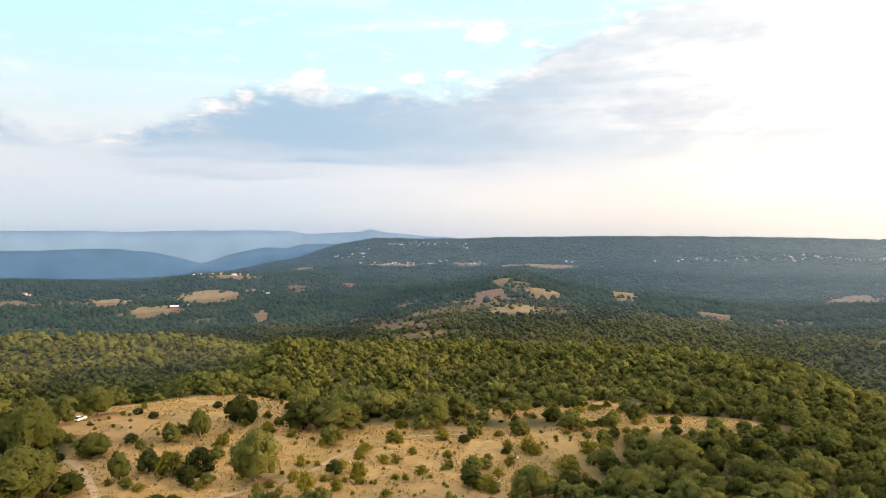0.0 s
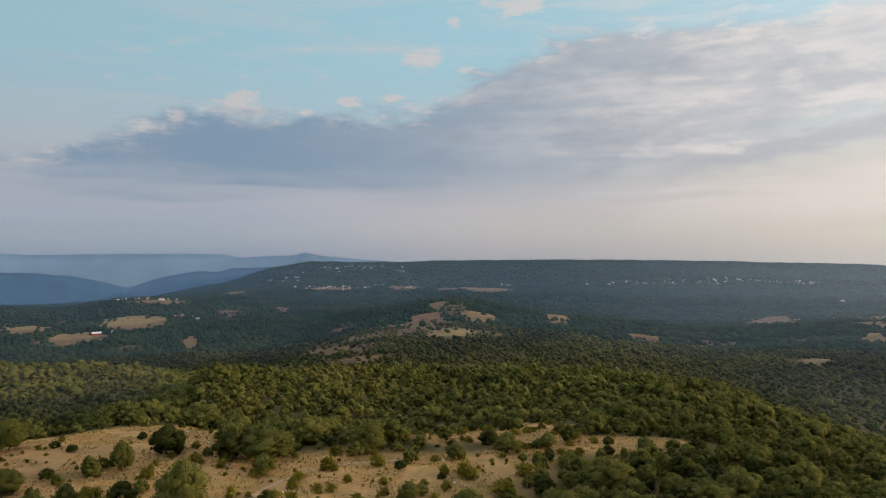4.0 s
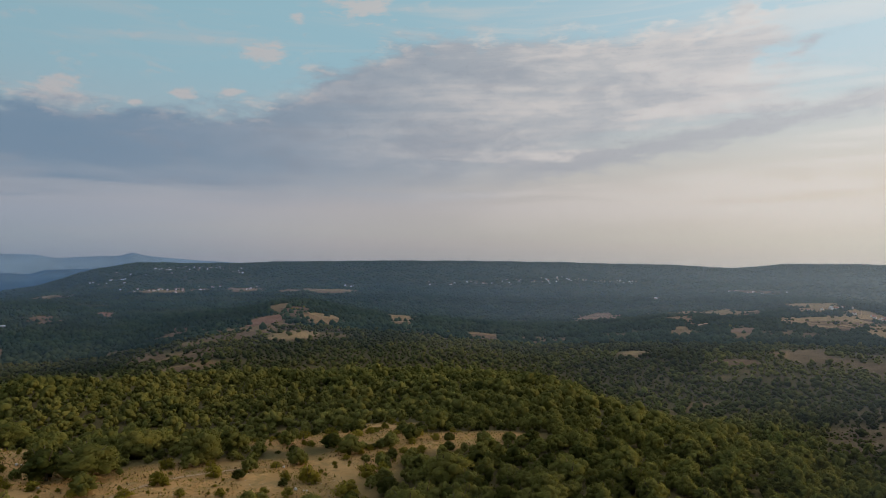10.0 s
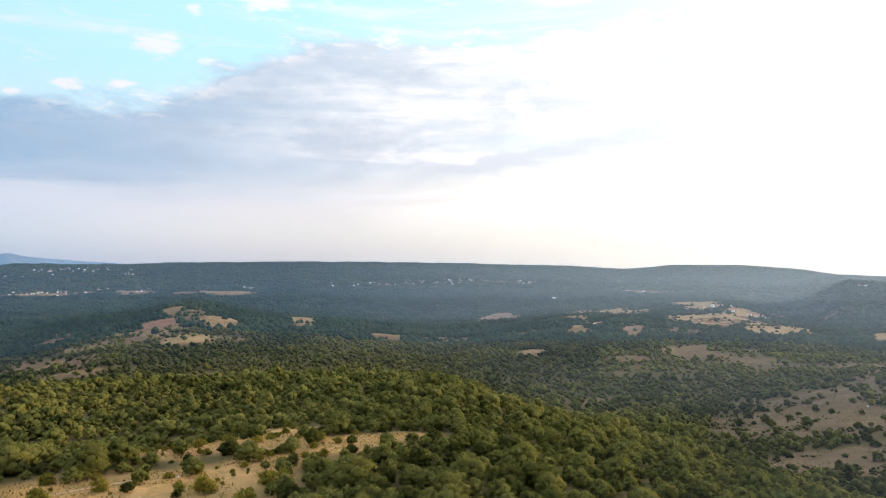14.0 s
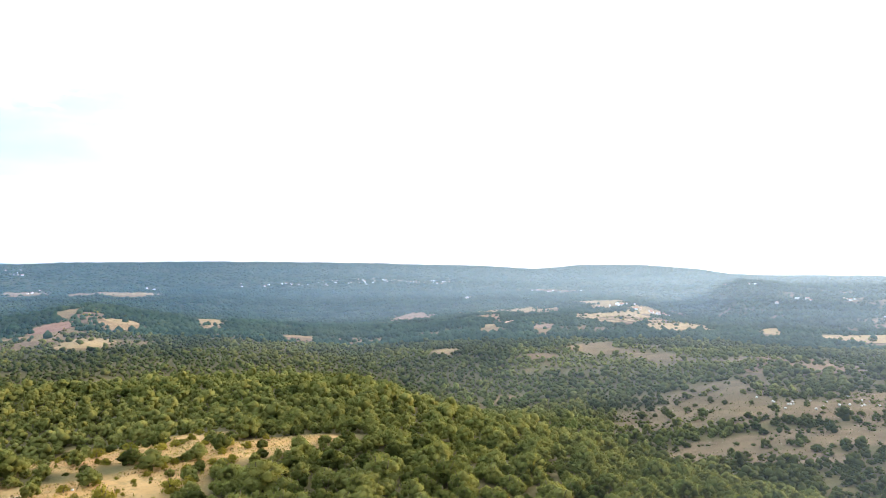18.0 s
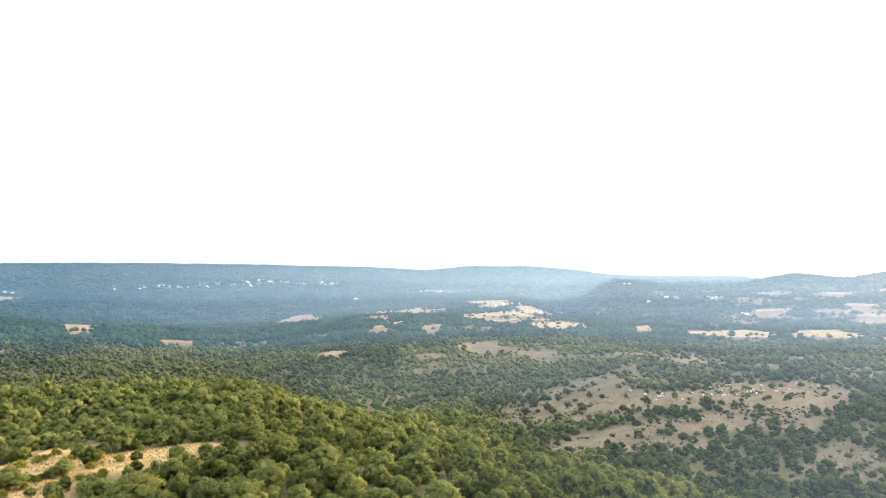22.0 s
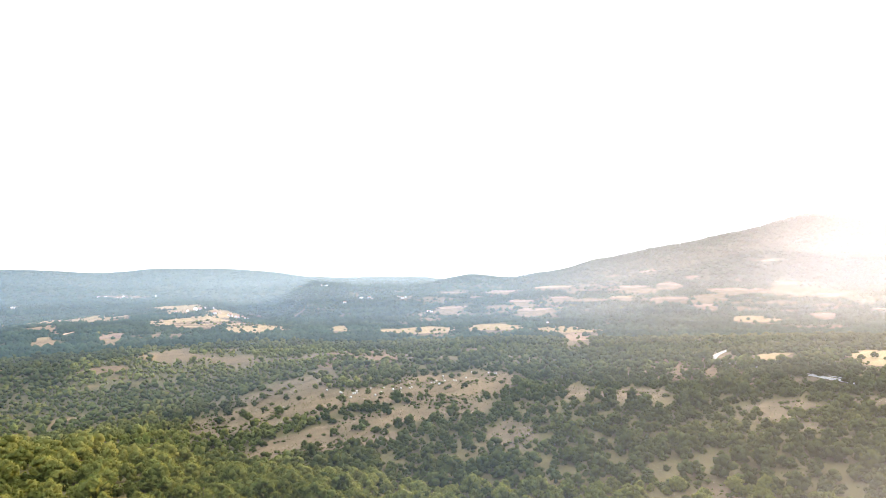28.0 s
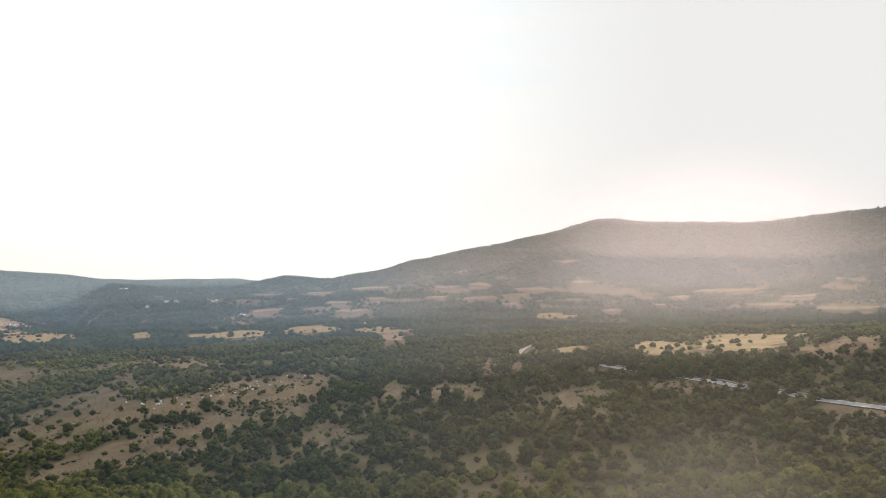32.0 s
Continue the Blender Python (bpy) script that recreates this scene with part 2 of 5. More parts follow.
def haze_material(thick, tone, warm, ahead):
    """Hazy air: it lets most light through and scatters a little; thinner higher up. Warmer tint and thickness towards
    the sun paint in its glow.
    """
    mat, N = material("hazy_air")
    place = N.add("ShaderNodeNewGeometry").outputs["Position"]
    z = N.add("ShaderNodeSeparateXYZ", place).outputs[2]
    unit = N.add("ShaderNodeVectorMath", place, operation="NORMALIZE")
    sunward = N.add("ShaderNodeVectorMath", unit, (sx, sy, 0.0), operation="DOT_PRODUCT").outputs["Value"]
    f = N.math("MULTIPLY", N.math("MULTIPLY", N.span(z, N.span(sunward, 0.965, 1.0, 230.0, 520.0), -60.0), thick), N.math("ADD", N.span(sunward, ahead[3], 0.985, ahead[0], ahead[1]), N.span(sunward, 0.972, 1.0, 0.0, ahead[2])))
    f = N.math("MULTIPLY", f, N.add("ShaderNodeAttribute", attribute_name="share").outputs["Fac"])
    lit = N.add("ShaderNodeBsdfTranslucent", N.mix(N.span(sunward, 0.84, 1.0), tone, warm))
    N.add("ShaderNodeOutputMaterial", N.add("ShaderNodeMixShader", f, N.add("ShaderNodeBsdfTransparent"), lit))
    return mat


STRAW = plain("stubble", (0.20, 0.145, 0.075), (0.27, 0.195, 0.105), 0.05, 0.95, 0.1)
WHEAT = plain("cut_wheat", (0.22, 0.16, 0.082), (0.285, 0.205, 0.11), 0.05, 0.95, 0.1)
CLAY = plain("clay_field", (0.17, 0.115, 0.08), (0.24, 0.165, 0.115), 0.05, 0.95, 0.1)
TURF = plain("grazed_turf", (0.115, 0.079, 0.049), (0.162, 0.113, 0.069), 0.09, 0.95, 0.1)
RED = plain("red_earth", (0.19, 0.105, 0.07), (0.24, 0.14, 0.095), 0.06, 0.95, 0.1)
TRACK = plain("track_dust", (0.36, 0.25, 0.155), (0.44, 0.31, 0.195), 0.4, 0.95, 0.05)
ASPHALT = plain("pale_asphalt", (0.17, 0.17, 0.17), (0.24, 0.24, 0.235), 0.3, 0.7, 0.01)
PAINT_LINE = plain("road_paint", (0.68, 0.68, 0.66), (0.75, 0.75, 0.72), 1.0, 0.6, 0.0)
STEEL = plain("zinc_steel", (0.50, 0.51, 0.52), (0.60, 0.61, 0.62), 2.0, 0.45, 0.0, 0.8)
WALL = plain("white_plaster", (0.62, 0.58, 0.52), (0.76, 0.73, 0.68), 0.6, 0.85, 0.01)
WALL_OCHRE = plain("ochre_plaster", (0.50, 0.38, 0.26), (0.60, 0.47, 0.33), 0.6, 0.85, 0.01)
TILE = plain("clay_tiles", (0.30, 0.125, 0.075), (0.42, 0.20, 0.12), 1.2, 0.8, 0.05)
SHEET = plain("pale_sheet_roof", (0.60, 0.60, 0.60), (0.72, 0.72, 0.72), 0.5, 0.5, 0.01)
RED_WALL = plain("red_wall", (0.42, 0.075, 0.05), (0.52, 0.11, 0.075), 0.5, 0.7, 0.01)
GLASS_DARK = plain("dark_glass", (0.02, 0.022, 0.026), (0.035, 0.04, 0.045), 1.0, 0.12, 0.0)
CAR_WHITE = plain("white_paint", (0.78, 0.78, 0.77), (0.82, 0.82, 0.81), 2.0, 0.3, 0.0)
RUBBER = plain("rubber", (0.02, 0.02, 0.02), (0.035, 0.035, 0.035), 4.0, 0.8, 0.0)
LIMESTONE = plain("limestone", (0.44, 0.41, 0.36), (0.60, 0.57, 0.52), 1.5, 0.9, 0.06)
LAMP_RED = plain("red_lamp", (0.4, 0.02, 0.02), (0.5, 0.03, 0.03), 3.0, 0.3, 0.0)
STALK = plain("dry_stalk", (0.17, 0.115, 0.055), (0.27, 0.19, 0.09), 0.8, 0.95, 0.0)
DRY_GRASS = plain("dry_grass", (0.36, 0.25, 0.105), (0.48, 0.345, 0.155), 0.8, 0.95, 0.0)


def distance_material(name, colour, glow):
    """A plain backdrop of far hills; haze is put into the colour and its glow."""
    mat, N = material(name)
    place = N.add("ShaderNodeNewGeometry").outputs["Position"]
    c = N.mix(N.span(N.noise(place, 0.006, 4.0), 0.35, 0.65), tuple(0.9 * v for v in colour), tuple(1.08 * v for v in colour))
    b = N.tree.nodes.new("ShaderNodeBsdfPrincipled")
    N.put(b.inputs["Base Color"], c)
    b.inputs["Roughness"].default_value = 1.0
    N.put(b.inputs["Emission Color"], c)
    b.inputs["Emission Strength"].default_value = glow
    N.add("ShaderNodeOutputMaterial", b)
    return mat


# ---- the land ----
SECTIONS = {}


def section(azimuth, *values):
    """A cut through the land along a bearing: metres away and metres up, in turn, in eleven knees."""
    SECTIONS[azimuth] = np.array(values, float).reshape(-1, 2)


section(-60, 70, 2, 150, 1, 240, 0, 330, -8, 430, -24, 620, -22, 900, -60, 1200, -60, 1700, -30, 2600, -120, 4300, -150)
section(-34, 70, 2, 150, 1, 240, 3, 320, -11, 430, -32, 700, -25, 900, -62, 1200, -56, 1700, -16, 2600, -120, 4300, -150)
section(-24, 70, 2, 150, 1, 240, 3, 320, -10, 460, -42, 680, -29, 900, -62, 1200, -56, 1700, -38, 2600, -120, 4300, -150)
section(-19, 70, 2, 150, 1, 240, 2, 350, -9, 480, -42, 650, -32, 900, -62, 1200, -55, 1700, -16, 2600, -110, 4300, -140)
section(-13, 70, 2, 150, 1, 235, 2, 320, -11, 420, -7, 600, -48, 880, -60, 1230, -52, 1750, -22, 2600, -60, 4300, -70)
section(-8, 70, 2, 150, 1, 230, 1, 305, -15, 430, -12, 600, -50, 850, -58, 1250, -50, 1800, -48, 2700, -45, 4300, 40)
section(-5.5, 70, 2, 150, 1, 230, 1, 306, -16, 440, -13, 610, -49, 850, -52, 1260, -43, 1770, -54, 2700, -45, 4300, 64)
section(1, 70, 2, 150, 1, 230, 0, 310, -19, 470, -16, 640, -48, 850, -38, 1280, -26, 1700, -70, 2700, -44, 4300, 66)
section(6, 70, 2, 150, 1, 230, 0, 310, -15, 475, -17, 640, -52, 860, -36, 1280, -8, 1700, -76, 2700, -44, 4300, 69)
section(14, 70, 2, 150, 1, 230, 0, 310, -9, 475, -19, 660, -62, 900, -40, 1250, -36, 1750, -88, 2700, -52, 4300, 69)
section(26, 70, 3, 150, 4, 230, 1, 310, -3, 430, -15, 640, -66, 900, -60, 1300, -66, 1800, -98, 2800, -55, 4300, 56)
section(38, 65, 3, 130, 4, 210, 0, 300, -10, 400, -46, 620, -62, 820, -50, 1350, -48, 1850, -92, 2900, -66, 4300, 24)
section(41.4, 63, 3, 126, 3, 200, 0, 283, -10, 400, -46, 615, -58, 820, -48, 1335, -50, 1850, -78, 2900, -72, 4300, 8)
section(45, 61, 3, 123, 2, 190, -1, 264, -10, 400, -46, 608, -54, 820, -46, 1318, -53, 1850, -62, 2900, -78, 4300, 32)
section(49, 60, 3, 120, 2, 180, -2, 245, -11, 400, -47, 600, -50, 820, -44, 1300, -56, 1850, -52, 2900, -85, 4300, 32)
section(53.5, 57, 3, 115, 1, 165, -2, 225, -10, 400, -41, 575, -42, 820, -43, 1280, -58, 1850, -88, 2800, -72, 4300, 8)
section(57, 55, 3, 110, 0, 150, -2, 205, -9, 400, -37, 560, -35, 820, -42, 1250, -60, 1550, -66, 2100, 2, 4300, -32)
section(62, 50, 3, 100, -1, 150, -7, 230, -20, 410, -33, 565, -32, 820, -44, 1250, -60, 1550, -60, 2150, -14, 4300, -32)
section(66, 50, 3, 100, -3, 170, -16, 260, -26, 420, -31, 570, -30, 820, -44, 1250, -58, 1600, -54, 2250, -14, 4300, -34)
section(70, 50, 3, 100, -3, 170, -16, 260, -26, 420, -30, 577, -29, 820, -43, 1220, -57, 1750, -42, 2320, 16, 4300, -90)
section(73.5, 50, 3, 100, -3, 170, -16, 260, -25, 420, -29, 580, -29, 820, -42, 1200, -56, 1800, -34, 2400, 0, 4300, -60)
section(77, 50, 3, 100, -3, 170, -16, 260, -25, 420, -28, 580, -29, 820, -42, 1200, -56, 1800, -30, 2600, 26, 4300, -41)
section(80.8, 50, 3, 100, -3, 170, -15, 260, -24, 420, -27, 590, -29, 820, -41, 1200, -55, 1800, -26, 2630, 70, 4300, -20)
section(86.5, 50, 3, 100, -3, 170, -15, 260, -21, 420, -24, 590, -26, 810, -37, 1200, -53, 1800, -23, 2660, 113, 4300, 0)
section(91, 50, 3, 100, -3, 170, -15, 260, -20, 420, -20, 580, -21, 790, -31, 1200, -51, 1800, -21, 2680, 156, 4300, 30)
section(96, 50, 3, 100, -3, 170, -14, 260, -19, 420, -15, 560, -15, 760, -23, 1200, -50, 1800, -18, 2700, 217, 4300, 60)
section(100, 50, 3, 100, -3, 170, -13, 260, -18, 414, -15, 560, -12, 760, -19, 1200, -48, 1800, -16, 2700, 198, 4300, 60)
section(107, 50, 3, 100, -2, 170, -12, 260, -16, 400, -14, 560, -6, 760, -12, 1200, -46, 1800, -10, 2700, 187, 4300, 60)
section(116, 50, 3, 100, 0, 170, -9, 260, -10, 400, -4, 545, 9, 760, -3, 1200, -39, 1800, 4, 2700, 220, 4300, 60)
section(120, 50, 3, 100, 0, 170, -8, 260, -8, 400, 0, 540, 16, 760, 0, 1200, -36, 1800, 10, 2700, 232, 4300, 60)
section(160, 50, 3, 100, 2, 170, -2, 260, -4, 400, 0, 540, 12, 760, 0, 1200, -20, 1800, 10, 2700, 180, 4300, 60)
section(230, 70, 2, 150, 1, 240, 0, 330, -4, 430, -10, 620, -10, 900, -30, 1200, -40, 1800, -10, 2700, 60, 4300, 40)


# bearing, metres away, half width, half depth, metres down
VALES = [(57, 2950, 330, 480, 55), (69, 3050, 420, 430, 45), (23, 2150, 240, 420, 26)]


def fbm(x, y, size, octaves=3, seed=0):
    """Smooth value noise in -1..1, for arrays, at a size in metres."""
    total, gain, norm = np.zeros_like(x, dtype=float), 1.0, 0.0
    for k in range(octaves):
        u, v = x / size * 2 ** k + 31.7 * k + seed * 7.3, y / size * 2 ** k - 17.9 * k + seed * 3.1
        i, j = np.floor(u).astype(np.int64), np.floor(v).astype(np.int64)
        a, b = u - i, v - j
        a, b = a * a * (3 - 2 * a), b * b * (3 - 2 * b)

        def rnd(p, q):
            h = (p * 374761393 + q * 668265263 + seed * 1013904223) & 0xFFFFFFFF
            h = ((h ^ (h >> 13)) * 1274126177) & 0xFFFFFFFF
            return ((h ^ (h >> 16)) & 0xFFFF) / 32767.5 - 1

        low = rnd(i, j) * (1 - a) + rnd(i + 1, j) * a
        high = rnd(i, j + 1) * (1 - a) + rnd(i + 1, j + 1) * a
        total += gain * (low * (1 - b) + high * b)
        norm, gain = norm + gain, gain * 0.5
    return total / norm


def profiles(a):
    """The knees of the land's sections at bearings a (array), blended smoothly between neighbours."""
    keys = sorted(SECTIONS)
    table = np.array([SECTIONS[k] for k in keys])
    keys = np.array(keys + [keys[0] + 360], float)
    table = np.concatenate([table, table[:1]])
    a = (np.asarray(a, float) - keys[0]) % 360 + keys[0]
    k = np.clip(np.searchsorted(keys, a, "right") - 1, 0, len(keys) - 2)
    f = (a - keys[k]) / (keys[k + 1] - keys[k])
    f = 0.5 * f + 0.5 * f * f * (3 - 2 * f)
    return table[k] * (1 - f)[:, None, None] + table[k + 1] * f[:, None, None]


def height(x, y):
    """The land's height at places x, y (arrays)."""
    x, y = np.atleast_1d(np.asarray(x, float)), np.atleast_1d(np.asarray(y, float))
    out = np.empty(x.shape)
    for s in range(0, len(x), 40000):
        px, py = x[s:s + 40000], y[s:s + 40000]
        r = np.hypot(px, py)
        knees = profiles(np.degrees(np.arctan2(px, py)))
        R = np.concatenate([np.zeros((len(r), 1)), knees[:, :, 0], np.full((len(r), 1), 5200.0)], 1)
        Z = np.concatenate([np.full((len(r), 1), 4.0), knees[:, :, 1], knees[:, -1:, 1] - 90], 1)
        slope = (Z[:, 1:] - Z[:, :-1]) / (R[:, 1:] - R[:, :-1])
        m = np.zeros_like(Z)
        same = slope[:, 1:] * slope[:, :-1] > 0
        m[:, 1:-1] = np.where(same, 2 * slope[:, 1:] * slope[:, :-1] / np.where(same, slope[:, 1:] + slope[:, :-1], 1), 0)
        k = np.clip((R <= r[:, None]).sum(1) - 1, 0, R.shape[1] - 2)
        i = np.arange(len(r))
        h = R[i, k + 1] - R[i, k]
        t = np.clip((r - R[i, k]) / h, 0, 1)
        z = ((2 * t ** 3 - 3 * t * t + 1) * Z[i, k] + (t ** 3 - 2 * t * t + t) * h * m[i, k]
             + (3 * t * t - 2 * t ** 3) * Z[i, k + 1] + (t ** 3 - t * t) * h * m[i, k + 1])
        rough = np.clip((r - 100) / 900, 0, 1)
        z += fbm(px, py, 45, 3, 1) * (0.5 + 1.2 * rough) + fbm(px, py, 260, 3, 2) * 7.0 * rough + fbm(px, py, 95, 2, 5) * 2.4 * np.clip((r - 250) / 90, 0, 1) * np.clip((950 - r) / 300, 0, 1) + fbm(px, py, 700, 2, 3) * 7 * np.clip((r - 900) / 1500, 0, 1)
        # valleys that part the far hills from the plateau behind them
        for a, q, wide, deep, drop in VALES:
            bx, by = bearing(a)
            across, along = px * by - py * bx, px * bx + py * by - q
            z -= drop * np.exp(-(across / wide) ** 2 - (along / deep) ** 2)
        out[s:s + 40000] = z
    return out


# open ground: bearing, metres away, half width across, half depth, lean of the long axis, trees that stand in it (0 none, 1 as dense as the wood)
GLADES = []


def glade(azimuth, r, wide, deep, lean=0.0, trees=0.06):
    GLADES.append((azimuth, r, wide, deep, lean, trees))


glade(-21.4, 244, 40, 34, 0, 0.03)
glade(-10.1, 185, 64, 36, 0, 0.03)
glade(-1.2, 167, 46, 27, 0, 0.06)
glade(-27.3, 192, 16, 29, 0, 0.1)
glade(8.7, 260, 30, 26, 0, 0.14)
glade(18.6, 222, 20, 7, 0, 0.05)
glade(-11.6, 1458, 26, 70, 0, 0.2)
glade(-10.9, 2675, 66, 128, 0, 0.1)
glade(-30.4, 1356, 67, 40, 0, 0.3)
glade(-18.2, 1353, 54, 65, 0, 0)
glade(-22.5, 1248, 40, 40, 0, 0.30)
glade(3.0, 1073, 22, 54, 0, 0.40)
glade(4.7, 1104, 16, 35, 0, 0.40)
glade(6.1, 1105, 10, 53, 0, 0.40)
glade(8.0, 1070, 36, 34, 0, 0.02)
glade(7.3, 1140, 24, 24, 0, 0.60)
glade(4.9, 1196, 15, 38, 0, 0.60)
glade(5.6, 942, 38, 35, 0, 0.35)
glade(9.3, 919, 33, 27, 0, 0.37)
glade(5.0, 895, 21, 21, 0, 0.40)
glade(15.1, 1001, 49, 35, 0, 0.50)
glade(21.6, 1040, 38, 78, 0, 0.35)
glade(17.5, 984, 24, 68, 0, 0.50)
glade(2.4, 936, 15, 30, 0, 0.65)
glade(-2.8, 1099, 20, 41, 0, 0.65)
glade(-4.1, 877, 32, 40, 0, 0.15)
glade(-1.4, 846, 17, 32, 0, 0.3)
glade(-2.1, 777, 38, 29, 0, 0.12)
glade(14.1, 1298, 23, 78, 0, 0)
glade(15.9, 1265, 18, 56, 0, 0.1)
glade(30.8, 1928, 75, 97, 0, 0.02)
glade(37.2, 1333, 32, 78, 0, 0.03)
glade(40.1, 1859, 72, 124, 0, 0.03)
glade(41.9, 1154, 22, 74, 0, 0.03)
glade(37.4, 1122, 14, 36, 0, 0.05)
glade(47.2, 1852, 42, 78, 0, 0.04)
glade(47.6, 1435, 87, 76, 0, 0.03)
glade(50.4, 1367, 40, 58, 0, 0.05)
glade(52.4, 1266, 56, 83, 0, 0.04)
glade(51.0, 1765, 37, 78, 0, 0.06)
glade(52.6, 1976, 25, 78, 0, 0.1)
glade(45.7, 1144, 65, 58, 0, 0.2)
glade(33.8, 858, 10, 30, 0, 0.05)
glade(41.4, 792, 24, 23, 0, 0.08)
glade(-1.2, 2774, 40, 59, 0, 0)
glade(1.3, 2774, 22, 74, 0, 0)
glade(2.8, 2737, 39, 51, 0, 0)
glade(5.6, 2673, 43, 57, 0, 0)
glade(7.6, 2701, 48, 58, 0, 0)
glade(9.9, 2665, 47, 50, 0, 0)
glade(48.5, 837, 60, 76, 0, 0.5)
glade(46.5, 712, 52, 36, 0, 0.6)
glade(55.3, 554, 45, 71, 0, 0.1)
glade(55.9, 345, 26, 38, 0, 0.06)
glade(51.6, 482, 42, 61, 0, 0.1)
glade(56.7, 469, 49, 46, 0, 0.1)
glade(62.9, 484, 51, 26, 0, 0.08)
glade(68.8, 522, 46, 46, 0, 0.06)
glade(66.1, 422, 14, 22, 0, 0.05)
glade(70.9, 489, 24, 35, 0, 0.03)
glade(67.9, 463, 34, 31, 0, 0.15)
glade(52.5, 338, 10, 39, 0, 0.03)
glade(56.2, 370, 15, 21, 0, 0.03)
glade(59.3, 397, 13, 17, 0, 0.04)
glade(51.1, 568, 28, 24, 0, 0.3)
glade(61.6, 753, 49, 86, 0, 0.3)
glade(58.0, 596, 14, 49, 0, 0.3)
glade(74.0, 314, 15, 43, 0, 0.8)
glade(77.3, 412, 20, 58, 0, 0.8)
glade(70.2, 770, 18, 45, 0, 0.05)
glade(64.7, 1216, 65, 52, 0, 0.04)
glade(66.8, 1076, 53, 46, 0, 0.03)
glade(72.0, 1232, 61, 49, 0, 0.04)
glade(76.7, 1209, 41, 32, 0, 0.03)
glade(78.3, 1074, 23, 72, 0, 0.05)
glade(70.4, 1632, 110, 70, 0, 0.6)
glade(79.9, 1689, 60, 50, 0, 0.5)
glade(83.6, 1852, 60, 40, 0, 0.4)
glade(96.4, 1803, 73, 77, 0, 0.25)
glade(96.1, 1249, 61, 47, 0, 0.1)
glade(103.9, 597, 66, 76, 0, 0.03)
glade(93.9, 600, 20, 22, 0, 0.05)
glade(113.4, 520, 37, 41, 0, 0.1)
glade(88.1, 534, 26, 40, 0, 0.4)
glade(93.8, 368, 18, 37, 0, 0.7)
glade(86.1, 249, 12, 16, 0, 0.6)
glade(75.1, 341, 13, 54, 0, 0.8)
glade(78.9, 1083, 37, 75, 0, 0.05)
glade(5.4, 262, 13, 45, 0, 0.06)
glade(16.9, 231, 33, 9, 0, 0.06)
glade(-3.0, 195, 73, 23, 0, 0.06)
glade(9.3, 253, 29, 29, 0, 0.06)
glade(17.8, 209, 12, 8, 0, 0.5)
glade(5.0, 193, 25, 14, 0, 0.08)
glade(11.0, 186, 16, 12, 0, 0.45)
glade(53.8, 468, 47, 50, 0, 0.12)
glade(59.1, 358, 32, 23, 0, 0.06)
glade(52.1, 498, 24, 36, 0, 0.05)
glade(55.3, 486, 26, 32, 0, 0.04)
glade(59.1, 482, 26, 31, 0, 0.03)
glade(62.4, 475, 26, 31, 0, 0.03)
glade(65.3, 489, 24, 28, 0, 0.03)
glade(68.4, 510, 24, 31, 0, 0.03)
glade(71.7, 525, 22, 39, 0, 0.02)
glade(69.7, 458, 20, 28, 0, 0.03)
glade(68.8, 420, 18, 25, 0, 0.04)
glade(65.3, 413, 20, 20, 0, 0.04)
glade(61.1, 402, 18, 18, 0, 0.04)
glade(58.0, 389, 16, 20, 0, 0.03)
glade(54.6, 379, 14, 20, 0, 0.03)
glade(52.4, 363, 10, 22, 0, 0.05)
glade(93.8, 392, 18, 27, 0, 0.1)
glade(89.6, 253, 10, 15, 0, 0.1)
glade(73.3, 347, 12, 32, 0, 0.12)
glade(78.4, 468, 14, 28, 0, 0.15)
glade(83.1, 453, 20, 29, 0, 0.1)
FIELDS = []


def field_at(azimuth, r, wide, deep, mat):
    """A field, open towards the eye."""
    FIELDS.append((azimuth, r, wide, deep, mat))
    front = 45 if r > 1000 else 12
    if mat is not TURF:
        glade(azimuth, r - front * 0.8, wide + 3, deep + front, 0, 0.02)
    elif r > 1400:
        glade(azimuth, r - 12, wide * 1.1, deep + 18, 0, 0.15)


field_at(-19.0, 1377, 49, 39, WHEAT)
field_at(-11.8, 2735, 43, 34, STRAW)
field_at(-12.0, 1474, 23, 57, TURF)
field_at(-23.4, 1251, 25, 35, STRAW)
field_at(-14.9, 1142, 8, 33, RED)
field_at(-7.9, 1677, 17, 79, RED)
field_at(-2.8, 1119, 23, 49, TURF)
field_at(-4.9, 893, 18, 41, TURF)
field_at(-1.4, 840, 24, 42, TURF)
field_at(2.1, 2778, 55, 34, CLAY)
field_at(-26.1, 1381, 39, 21, STRAW)
field_at(2.0, 2769, 52, 34, STRAW)
field_at(8.8, 2688, 87, 34, STRAW)
field_at(3.8, 1066, 26, 37, RED)
field_at(6.1, 1118, 20, 55, TURF)
field_at(8.4, 1101, 25, 27, STRAW)
field_at(6.0, 919, 30, 33, WHEAT)
field_at(1.7, 947, 28, 26, TURF)
field_at(9.0, 986, 21, 34, TURF)
field_at(14.9, 1310, 23, 140, STRAW)
field_at(21.6, 1018, 29, 65, TURF)
field_at(-1.4, 1074, 17, 37, TURF)
field_at(-2.8, 765, 15, 21, TURF)
field_at(-11.7, 2777, 36, 34, STRAW)
field_at(-4.2, 2738, 112, 34, STRAW)
field_at(31.1, 1980, 48, 89, CLAY)
field_at(41.4, 796, 23, 20, TURF)
field_at(39.0, 1958, 90, 140, WHEAT)
field_at(37.4, 1159, 8, 18, STRAW)
field_at(41.9, 1164, 19, 37, CLAY)
field_at(47.1, 1426, 71, 108, WHEAT)
field_at(47.3, 1903, 40, 140, STRAW)
